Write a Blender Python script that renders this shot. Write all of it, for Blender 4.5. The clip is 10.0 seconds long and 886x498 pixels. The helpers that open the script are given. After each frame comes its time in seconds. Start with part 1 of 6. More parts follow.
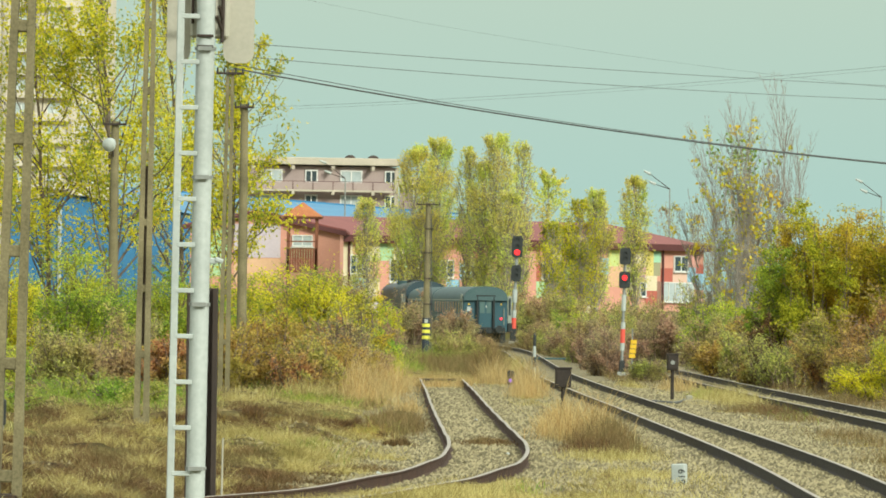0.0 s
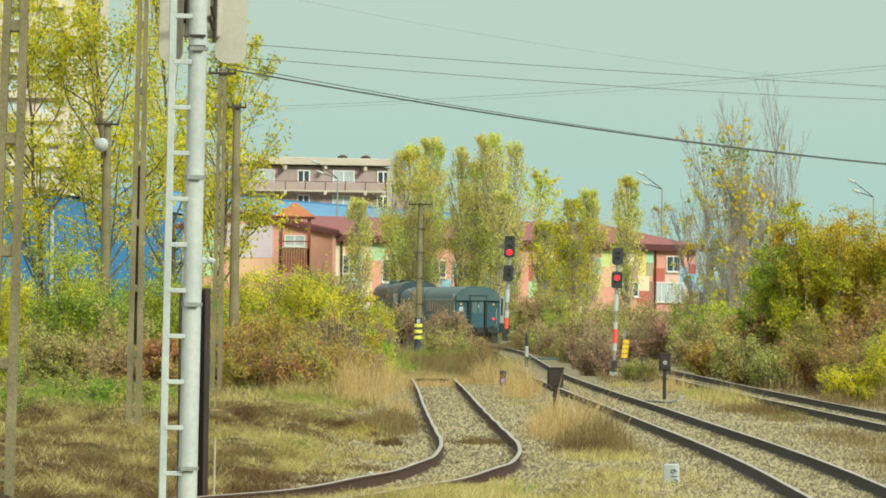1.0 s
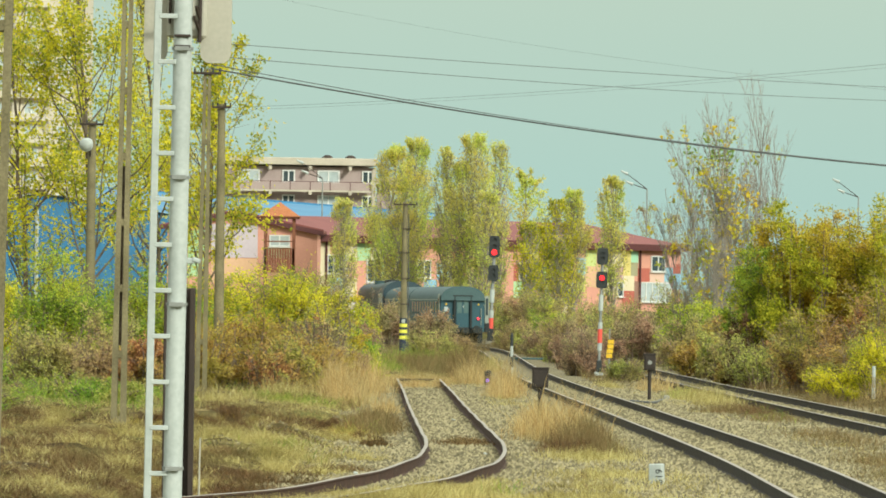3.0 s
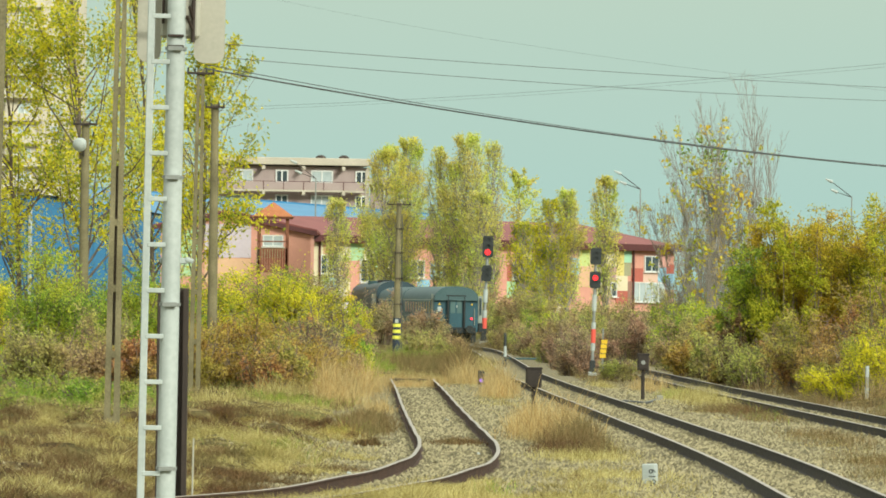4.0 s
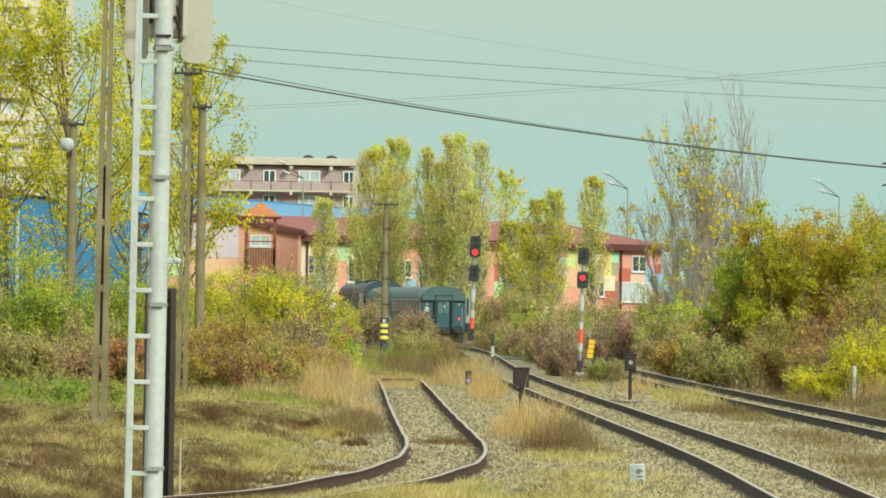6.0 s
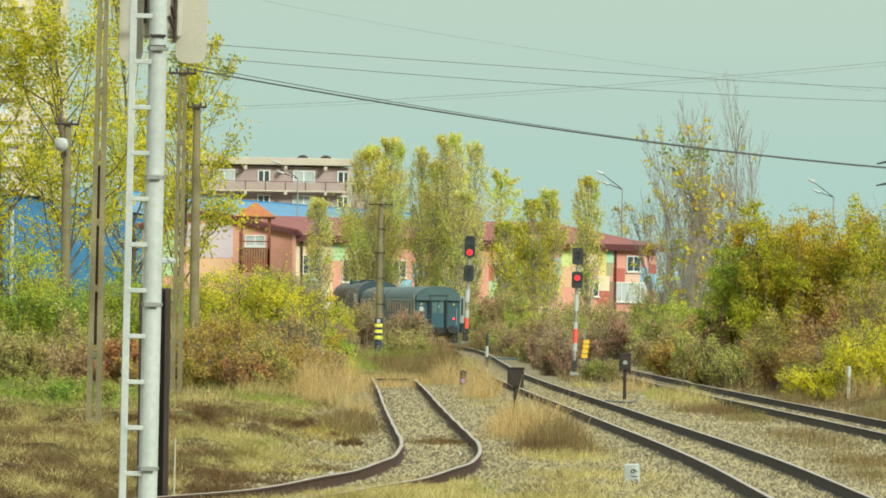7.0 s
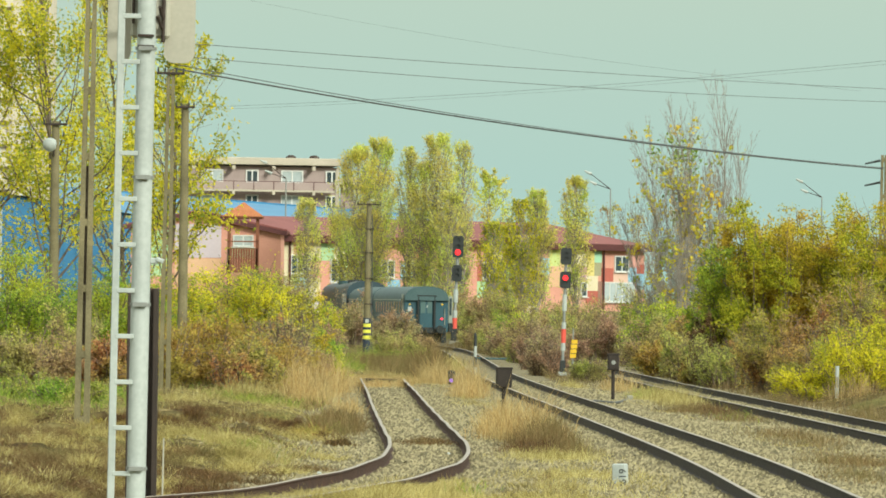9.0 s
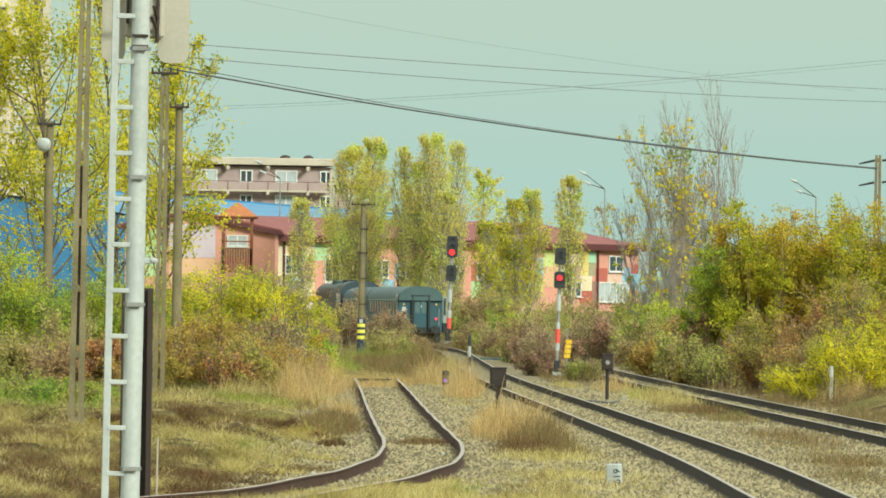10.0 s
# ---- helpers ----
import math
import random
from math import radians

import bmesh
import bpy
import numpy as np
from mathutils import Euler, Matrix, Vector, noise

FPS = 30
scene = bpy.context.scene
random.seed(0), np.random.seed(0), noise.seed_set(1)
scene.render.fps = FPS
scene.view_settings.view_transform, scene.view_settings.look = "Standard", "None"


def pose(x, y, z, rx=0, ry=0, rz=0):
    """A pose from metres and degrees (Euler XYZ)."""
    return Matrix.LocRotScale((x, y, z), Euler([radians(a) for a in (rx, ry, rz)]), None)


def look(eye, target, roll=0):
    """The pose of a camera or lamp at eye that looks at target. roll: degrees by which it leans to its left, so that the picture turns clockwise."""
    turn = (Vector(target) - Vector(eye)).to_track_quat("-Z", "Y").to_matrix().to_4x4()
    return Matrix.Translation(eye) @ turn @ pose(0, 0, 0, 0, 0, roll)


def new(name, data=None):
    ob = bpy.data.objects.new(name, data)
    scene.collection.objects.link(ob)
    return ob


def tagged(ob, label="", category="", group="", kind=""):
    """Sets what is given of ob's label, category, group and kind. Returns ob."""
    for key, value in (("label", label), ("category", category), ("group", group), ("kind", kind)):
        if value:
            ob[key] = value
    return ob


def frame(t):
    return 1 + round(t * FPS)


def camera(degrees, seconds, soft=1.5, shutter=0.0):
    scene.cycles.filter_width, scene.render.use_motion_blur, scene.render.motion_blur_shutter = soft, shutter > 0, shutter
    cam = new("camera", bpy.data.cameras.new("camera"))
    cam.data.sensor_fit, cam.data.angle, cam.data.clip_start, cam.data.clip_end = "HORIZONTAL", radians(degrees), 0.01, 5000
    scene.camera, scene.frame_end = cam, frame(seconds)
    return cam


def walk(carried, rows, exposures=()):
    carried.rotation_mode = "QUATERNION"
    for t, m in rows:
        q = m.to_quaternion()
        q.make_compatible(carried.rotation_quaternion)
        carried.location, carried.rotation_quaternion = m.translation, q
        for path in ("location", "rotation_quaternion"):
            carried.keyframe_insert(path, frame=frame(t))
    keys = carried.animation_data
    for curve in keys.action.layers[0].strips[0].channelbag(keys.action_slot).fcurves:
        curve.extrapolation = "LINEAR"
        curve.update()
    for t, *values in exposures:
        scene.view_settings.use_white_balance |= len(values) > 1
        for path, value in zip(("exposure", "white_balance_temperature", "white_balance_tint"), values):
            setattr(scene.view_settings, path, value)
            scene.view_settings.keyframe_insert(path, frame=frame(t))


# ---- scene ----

# camera: a long lens on a tripod that pans slowly to the right
EYE = 2.75
cam = camera(8.965, 10.0, soft=1.75)
BASE = look((0, 0, EYE), (0, 100, EYE + 0.940), 0.8)
PAN = [(0.0, 0.0), (0.5, 6.6), (1.0, 13.6), (1.5, 20.3), (2.0, 27.0), (2.5, 33.8), (4.0, 52.0), (4.5, 57.3),
       (5.0, 63.0), (5.5, 69.0), (7.0, 84.0), (7.5, 89.3), (8.0, 94.4), (8.5, 99.6), (9.0, 104.7), (9.5, 110.0), (10.0, 115.0)]
walk(cam, [(t, BASE @ pose(0, 0, 0, 0, -math.degrees(math.atan(p / 10000)), 0)) for t, p in PAN])

# ---- light: a hazy, bright autumn sky with a weak wide sun from the right behind the camera ----
world = bpy.data.worlds.new("world")
scene.world = world
world.use_nodes = True
wn, wl = world.node_tree.nodes, world.node_tree.links
sky = wn.new("ShaderNodeTexSky")
sky.sky_type = "NISHITA"
sky.sun_disc = False
sky.sun_elevation = radians(27)
sky.sun_rotation = radians(145)
sky.dust_density = 4.0
haze = wn.new("ShaderNodeValToRGB")
coord, split = wn.new("ShaderNodeTexCoord"), wn.new("ShaderNodeSeparateXYZ")
wl.new(coord.outputs["Generated"], split.inputs[0])
wl.new(split.outputs["Z"], haze.inputs[0])
bands = ((0.0, (0.415, 0.665, 0.615)), (0.06, (0.53, 0.68, 0.56)), (0.30, (1.0, 1.08, 0.96)), (1.0, (1.7, 1.74, 1.56)))
for spot in bands[2:]:
    haze.color_ramp.elements.new(0.5)
for el, (p, c) in zip(haze.color_ramp.elements, bands):
    el.position, el.color = p, (*c, 1)
sky_low = wn.new("ShaderNodeMix")
sky_low.data_type = "RGBA"
sky_low.inputs["Factor"].default_value = 0.95
scale_sky = wn.new("ShaderNodeVectorMath")
scale_sky.operation = "SCALE"
scale_sky.inputs["Scale"].default_value = 0.1
wl.new(sky.outputs[0], scale_sky.inputs[0])
wl.new(scale_sky.outputs[0], sky_low.inputs["A"])
wl.new(haze.outputs[0], sky_low.inputs["B"])
wl.new(sky_low.outputs["Result"], wn["Background"].inputs["Color"])
wn["Background"].inputs["Strength"].default_value = 1.0
sun = new("sun", bpy.data.lights.new("sun", "SUN"))
sun.data.energy = 3.4
sun.data.angle = radians(12)
sun.data.color = (0.96, 0.97, 0.85)
sun.matrix_world = look((52, -75, 46), (0, 0, 0))
scene.view_settings.exposure = 0.0

# ---- materials ----
def nodes_of(name):
    m = bpy.data.materials.new(name)
    m.use_nodes = True
    return m, m.node_tree.nodes, m.node_tree.links


def ramp(nt, stops):
    r = nt.new("ShaderNodeValToRGB")
    e = r.color_ramp.elements
    while len(e) < len(stops):
        e.new(0.5)
    for el, (p, c) in zip(e, stops):
        el.position, el.color = p, (*c, 1)
    return r


def surface(name, low, high, rough=0.8, scale=3.0, fine=40.0, bump=0.2, metal=0.0, per_piece=0.0):
    """A painted, cast or weathered surface: colour drifts between low and high at two scales, with fine relief."""
    m, nt, ln = nodes_of(name)
    bsdf = nt["Principled BSDF"]
    geo = nt.new("ShaderNodeNewGeometry")
    n1, n2 = nt.new("ShaderNodeTexNoise"), nt.new("ShaderNodeTexNoise")
    n1.inputs["Scale"].default_value, n2.inputs["Scale"].default_value = scale, fine
    n1.inputs["Detail"].default_value, n2.inputs["Detail"].default_value = 5, 4
    for n in (n1, n2):
        ln.new(geo.outputs["Position"], n.inputs["Vector"])
    mixed = nt.new("ShaderNodeMath")
    mixed.operation = "MULTIPLY_ADD"
    mixed.inputs[1].default_value = 0.45
    ln.new(n2.outputs["Fac"], mixed.inputs[0])
    half = nt.new("ShaderNodeMath")
    half.operation = "MULTIPLY"
    half.inputs[1].default_value = 0.55
    ln.new(n1.outputs["Fac"], half.inputs[0])
    ln.new(half.outputs[0], mixed.inputs[2])
    last = mixed.outputs[0]
    if per_piece:
        add = nt.new("ShaderNodeMath")
        add.operation = "MULTIPLY_ADD"
        add.inputs[1].default_value = per_piece
        ln.new(geo.outputs["Random Per Island"], add.inputs[0])
        ln.new(last, add.inputs[2])
        sub = nt.new("ShaderNodeMath")
        sub.operation = "SUBTRACT"
        sub.inputs[1].default_value = per_piece / 2
        ln.new(add.outputs[0], sub.inputs[0])
        last = sub.outputs[0]
    r = ramp(nt, [(0.3, low), (0.7, high)])
    ln.new(last, r.inputs[0])
    ln.new(r.outputs[0], bsdf.inputs["Base Color"])
    bsdf.inputs["Roughness"].default_value, bsdf.inputs["Metallic"].default_value = rough, metal
    if bump:
        b = nt.new("ShaderNodeBump")
        b.inputs["Strength"].default_value, b.inputs["Distance"].default_value = bump, 0.02
        ln.new(n2.outputs["Fac"], b.inputs["Height"])
        ln.new(b.outputs[0], bsdf.inputs["Normal"])
    return m


def foliage(name, stops, other, patch=0.5, through_light=0.35):
    """Leaves or blades: each takes its own colour from stops; patches of the plant lean to the colours in other."""
    m, nt, ln = nodes_of(name)
    bsdf = nt["Principled BSDF"]
    geo = nt.new("ShaderNodeNewGeometry")
    r1, r2 = ramp(nt, stops), ramp(nt, other)
    ln.new(geo.outputs["Random Per Island"], r1.inputs[0])
    ln.new(geo.outputs["Random Per Island"], r2.inputs[0])
    n = nt.new("ShaderNodeTexNoise")
    n.inputs["Scale"].default_value, n.inputs["Detail"].default_value = patch, 3
    ln.new(geo.outputs["Position"], n.inputs["Vector"])
    edge = ramp(nt, [(0.42, (0, 0, 0)), (0.6, (1, 1, 1))])
    ln.new(n.outputs["Fac"], edge.inputs[0])
    mix = nt.new("ShaderNodeMix")
    mix.data_type = "RGBA"
    ln.new(edge.outputs[0], mix.inputs["Factor"])
    ln.new(r1.outputs[0], mix.inputs["A"])
    ln.new(r2.outputs[0], mix.inputs["B"])
    ln.new(mix.outputs["Result"], bsdf.inputs["Base Color"])
    bsdf.inputs["Roughness"].default_value = 0.65
    bsdf.inputs["Specular IOR Level"].default_value = 0.2
    tr = nt.new("ShaderNodeBsdfTranslucent")
    ln.new(mix.outputs["Result"], tr.inputs["Color"])
    ms = nt.new("ShaderNodeMixShader")
    ms.inputs[0].default_value = through_light
    ln.new(bsdf.outputs[0], ms.inputs[1])
    ln.new(tr.outputs[0], ms.inputs[2])
    ln.new(ms.outputs[0], nt["Material Output"].inputs["Surface"])
    return m


def lamp_glow(name, colour, strength):
    m, nt, ln = nodes_of(name)
    b = nt["Principled BSDF"]
    b.inputs["Base Color"].default_value = (*colour, 1)
    b.inputs["Emission Color"].default_value = (*colour, 1)
    b.inputs["Emission Strength"].default_value = strength
    return m


M_WHITE = surface("white paint", (0.325, 0.365, 0.345), (0.48, 0.525, 0.495), 0.5, 2.0, 25, 0.08)
M_FRAME = surface("white window frame", (0.60, 0.62, 0.58), (0.76, 0.77, 0.73), 0.5, 2.0, 25, 0.05)
M_PLATE = surface("cream enamel", (0.36, 0.35, 0.28), (0.46, 0.44, 0.36), 0.55, 3.0, 30, 0.05)
M_CONCRETE = surface("weathered concrete", (0.085, 0.074, 0.036), (0.27, 0.235, 0.125), 0.9, 1.2, 30, 0.4)
M_GREYCON = surface("grey concrete", (0.20, 0.20, 0.15), (0.36, 0.35, 0.28), 0.9, 1.2, 25, 0.3)
M_RUST = surface("rusty rail steel", (0.022, 0.010, 0.006), (0.085, 0.036, 0.018), 0.85, 2.5, 60, 0.3)
M_RAILDARK = surface("oily dark rail steel", (0.012, 0.009, 0.006), (0.040, 0.028, 0.019), 0.75, 2.5, 60, 0.3)
M_RAILTOP = surface("dull rail head", (0.22, 0.19, 0.15), (0.42, 0.37, 0.31), 0.45, 1.5, 40, 0.05, 0.3)
M_DARKSTEEL = surface("dark brown steel", (0.018, 0.012, 0.008), (0.05, 0.032, 0.022), 0.7, 2.0, 40, 0.1)
M_BLACK = surface("black paint", (0.010, 0.014, 0.014), (0.030, 0.036, 0.034), 0.55, 3, 40, 0.05)
M_BOX = surface("tarred box", (0.014, 0.010, 0.007), (0.042, 0.031, 0.023), 0.8, 4, 40, 0.1)
M_RED = surface("red band paint", (0.66, 0.07, 0.05), (0.78, 0.12, 0.08), 0.5, 4, 40, 0.05)
M_YELLOW = surface("yellow paint", (0.62, 0.38, 0.015), (0.78, 0.52, 0.03), 0.5, 4, 40, 0.05)
M_LEMON = surface("lemon paint", (0.62, 0.60, 0.05), (0.80, 0.76, 0.10), 0.5, 4, 40, 0.05)
M_BLUEBAND = surface("navy paint", (0.012, 0.020, 0.035), (0.03, 0.045, 0.07), 0.6, 4, 40, 0.05)
M_BALLAST = surface("ballast stone", (0.115, 0.098, 0.048), (0.35, 0.305, 0.165), 0.9, 0.8, 20, 0.3, 0, 0.75)
M_TRAIN = surface("dark green coach paint", (0.012, 0.056, 0.076), (0.026, 0.092, 0.115), 0.45, 0.6, 12, 0.05)
M_TRAINROOF = surface("grey green roof paint", (0.028, 0.072, 0.076), (0.060, 0.115, 0.118), 0.6, 0.8, 12, 0.05)
M_TRAINDARK = surface("black underframe", (0.006, 0.012, 0.012), (0.018, 0.026, 0.026), 0.7, 2, 12, 0.05)
M_CREAM = surface("cream door paint", (0.22, 0.25, 0.21), (0.32, 0.35, 0.30), 0.5, 2, 20, 0.05)
M_LOCO = surface("dark blue loco paint", (0.010, 0.030, 0.040), (0.022, 0.055, 0.068), 0.45, 1, 12, 0.05)
M_BARK = surface("grey brown bark", (0.095, 0.060, 0.042), (0.21, 0.18, 0.135), 0.9, 3, 25, 0.4)
M_PALEBARK = surface("pale poplar bark", (0.22, 0.195, 0.16), (0.42, 0.385, 0.33), 0.9, 3, 25, 0.3)
M_TWIG = surface("brown twigs", (0.12, 0.088, 0.060), (0.29, 0.22, 0.155), 0.9, 3, 25, 0.2)
M_REDROOF = surface("maroon roof sheet", (0.17, 0.045, 0.042), (0.24, 0.075, 0.065), 0.7, 0.5, 6, 0.1)
M_FASCIA = surface("dark maroon fascia", (0.07, 0.018, 0.018), (0.11, 0.03, 0.03), 0.6, 1, 8, 0.05)
M_BLUE = surface("blue cladding", (0.018, 0.13, 0.27), (0.04, 0.20, 0.37), 0.55, 0.4, 5, 0.05)
M_BLUEROOF = surface("light blue roof sheet", (0.028, 0.165, 0.32), (0.055, 0.235, 0.41), 0.5, 0.4, 5, 0.05)
M_FLATS = surface("dull mauve render", (0.33, 0.255, 0.24), (0.41, 0.33, 0.30), 0.9, 0.6, 6, 0.2)
M_FLATCON = surface("pale prefabricated concrete", (0.40, 0.36, 0.28), (0.54, 0.49, 0.40), 0.9, 0.5, 6, 0.2)
M_TOWERBLOCK = surface("pale tower render", (0.52, 0.47, 0.36), (0.66, 0.60, 0.48), 0.9, 0.3, 4, 0.2)
M_WOOD = surface("brown stained timber", (0.14, 0.045, 0.022), (0.24, 0.09, 0.045), 0.8, 2, 10, 0.2)
M_SHINGLE = surface("orange wood shingles", (0.30, 0.10, 0.035), (0.46, 0.18, 0.07), 0.8, 3, 12, 0.3)
M_WIRE = surface("dark wire", (0.06, 0.068, 0.068), (0.11, 0.12, 0.12), 0.6, 1, 5, 0)
M_GALV = surface("galvanised steel", (0.20, 0.215, 0.20), (0.34, 0.355, 0.33), 0.5, 2, 20, 0.05, 0.4)
M_GLASS = surface("dim window glass", (0.03, 0.045, 0.05), (0.06, 0.08, 0.085), 0.08, 0.3, 3, 0)
M_PALEGLASS = surface("curtained window glass", (0.35, 0.42, 0.42), (0.50, 0.56, 0.55), 0.12, 0.6, 3, 0)
M_TEALGLASS = surface("dim teal window glass", (0.07, 0.13, 0.13), (0.12, 0.19, 0.185), 0.15, 0.6, 3, 0)
M_REDLAMP = lamp_glow("red signal lens", (1.0, 0.02, 0.025), 1.8)
M_TAIL = lamp_glow("red tail lamp", (1.0, 0.03, 0.05), 2.0)
M_VIOLET = lamp_glow("violet shunting lens", (0.30, 0.12, 0.9), 0.6)

F_YELLOW = foliage("bright yellow green leaves", [(0, (0.280, 0.310, 0.030)), (0.5, (0.730, 0.670, 0.042)), (1, (0.920, 0.830, 0.060))],
                   [(0, (0.180, 0.260, 0.040)), (0.6, (0.460, 0.500, 0.055)), (1, (0.840, 0.640, 0.060))], 0.45, 0.6)
F_GREEN = foliage("green leaves", [(0, (0.104, 0.188, 0.036)), (0.6, (0.261, 0.415, 0.059)), (1, (0.556, 0.639, 0.071))],
                  [(0, (0.243, 0.300, 0.048)), (0.6, (0.556, 0.602, 0.071)), (1, (0.820, 0.752, 0.071))], 0.35, 0.55)
F_RUSSET = foliage("red brown leaves", [(0, (0.200, 0.100, 0.050)), (0.6, (0.500, 0.230, 0.100)), (1, (0.700, 0.420, 0.150))],
                   [(0, (0.170, 0.180, 0.050)), (0.6, (0.400, 0.390, 0.090)), (1, (0.640, 0.600, 0.120))], 0.5, 0.45)
F_DULL = foliage("muted brown leaves", [(0, (0.200, 0.115, 0.080)), (0.6, (0.420, 0.255, 0.165)), (1, (0.580, 0.400, 0.240))],
                 [(0, (0.180, 0.170, 0.080)), (0.6, (0.370, 0.340, 0.150)), (1, (0.550, 0.480, 0.210))], 0.6, 0.45)
# Dead brambles; the same dark colour also plays the shade by the willow.
F_BRAMBLE_AND_SHADE = foliage("dead bramble and shade leaves", [(0, (0.055, 0.030, 0.013)), (0.6, (0.129, 0.072, 0.030)), (1, (0.258, 0.144, 0.059))],
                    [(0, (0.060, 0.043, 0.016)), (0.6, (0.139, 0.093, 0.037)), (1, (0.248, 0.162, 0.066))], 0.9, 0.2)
F_RUST = foliage("orange brown bramble leaves", [(0, (0.180, 0.119, 0.032)), (0.6, (0.432, 0.259, 0.068)), (1, (0.672, 0.490, 0.121))],
                 [(0, (0.240, 0.210, 0.041)), (1, (0.552, 0.462, 0.095))], 0.9, 0.5)
F_OLIVE = foliage("olive autumn leaves", [(0, (0.190, 0.210, 0.070)), (0.6, (0.410, 0.460, 0.120)), (1, (0.680, 0.660, 0.160))],
                  [(0, (0.230, 0.150, 0.090)), (0.6, (0.450, 0.320, 0.160)), (1, (0.620, 0.500, 0.200))], 0.45, 0.5)
# Both poplar leaf colours are lifted pale to stand in for haze.
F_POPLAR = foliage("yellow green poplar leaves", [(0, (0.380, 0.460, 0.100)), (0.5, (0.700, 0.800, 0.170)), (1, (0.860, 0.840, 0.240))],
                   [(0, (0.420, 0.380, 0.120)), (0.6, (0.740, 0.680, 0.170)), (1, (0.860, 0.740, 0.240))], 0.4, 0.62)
F_AMBER = foliage("amber poplar leaves", [(0, (0.420, 0.380, 0.110)), (0.5, (0.760, 0.660, 0.150)), (1, (0.880, 0.760, 0.200))],
                  [(0, (0.320, 0.420, 0.090)), (0.6, (0.640, 0.760, 0.160)), (1, (0.840, 0.820, 0.200))], 0.35, 0.62)
F_GOLD = foliage("last golden leaves", [(0, (0.652, 0.426, 0.033)), (1, (0.720, 0.625, 0.067))],
                 [(0, (0.261, 0.369, 0.033)), (1, (0.587, 0.597, 0.049))], 0.5, 0.4)
F_WILLOW = foliage("yellowing willow leaves", [(0, (0.170, 0.220, 0.025)), (0.5, (0.440, 0.470, 0.038)), (1, (0.760, 0.700, 0.060))],
                   [(0, (0.300, 0.220, 0.040)), (0.6, (0.620, 0.460, 0.050)), (1, (0.800, 0.600, 0.070))], 0.5, 0.6)
F_DRY = foliage("dry straw grass", [(0, (0.300, 0.230, 0.075)), (0.6, (0.640, 0.550, 0.210)), (1, (0.800, 0.750, 0.360))],
                [(0, (0.150, 0.125, 0.040)), (0.6, (0.400, 0.330, 0.110)), (1, (0.620, 0.540, 0.200))], 0.7, 0.5)
F_TALLDRY = foliage("tall orange straw", [(0, (0.353, 0.214, 0.085)), (0.6, (0.653, 0.442, 0.170)), (1, (0.750, 0.612, 0.300))],
                    [(0, (0.272, 0.199, 0.094)), (0.6, (0.543, 0.428, 0.188)), (1, (0.707, 0.581, 0.300))], 0.8, 0.5)
F_WEED = foliage("dead brown weeds", [(0, (0.119, 0.076, 0.033)), (0.6, (0.248, 0.164, 0.070)), (1, (0.430, 0.307, 0.139))],
                 [(0, (0.107, 0.092, 0.037)), (0.6, (0.215, 0.185, 0.074)), (1, (0.365, 0.297, 0.129))], 0.8, 0.5)
F_GRASS = foliage("fresh green grass", [(0, (0.090, 0.184, 0.025)), (0.6, (0.224, 0.396, 0.049)), (1, (0.451, 0.550, 0.082))],
                  [(0, (0.151, 0.184, 0.032)), (0.6, (0.330, 0.366, 0.067)), (1, (0.570, 0.518, 0.131))], 0.9, 0.5)


def ground_material():
    m, nt, ln = nodes_of("rough grassy ground")
    b = nt["Principled BSDF"]
    geo = nt.new("ShaderNodeNewGeometry")

    def noise_of(scale, detail=5):
        n = nt.new("ShaderNodeTexNoise")
        n.inputs["Scale"].default_value, n.inputs["Detail"].default_value = scale, detail
        ln.new(geo.outputs["Position"], n.inputs["Vector"])
        return n
    big, mid, fine = noise_of(0.12), noise_of(1.7, 9), noise_of(14)
    r1 = ramp(nt, [(0.40, (0.035, 0.022, 0.010)), (0.54, (0.105, 0.077, 0.030)), (0.68, (0.30, 0.245, 0.105))])
    ln.new(mid.outputs["Fac"], r1.inputs[0])
    r2 = ramp(nt, [(0.35, (0.06, 0.065, 0.018)), (0.65, (0.25, 0.22, 0.07))])
    ln.new(fine.outputs["Fac"], r2.inputs[0])
    edge = ramp(nt, [(0.45, (0, 0, 0)), (0.62, (1, 1, 1))])
    ln.new(big.outputs["Fac"], edge.inputs[0])
    mix = nt.new("ShaderNodeMix")
    mix.data_type = "RGBA"
    ln.new(edge.outputs[0], mix.inputs["Factor"])
    ln.new(r1.outputs[0], mix.inputs["A"])
    ln.new(r2.outputs[0], mix.inputs["B"])
    ln.new(mix.outputs["Result"], b.inputs["Base Color"])
    b.inputs["Roughness"].default_value = 0.95
    b.inputs["Specular IOR Level"].default_value = 0.08
    bu = nt.new("ShaderNodeBump")
    bu.inputs["Strength"].default_value, bu.inputs["Distance"].default_value = 0.6, 0.05
    ln.new(fine.outputs["Fac"], bu.inputs["Height"])
    ln.new(bu.outputs[0], b.inputs["Normal"])
    return m


M_GROUND = ground_material()
M_BED = surface("ballast bed", (0.085, 0.071, 0.034), (0.25, 0.213, 0.108), 0.95, 1.6, 12, 0.8)

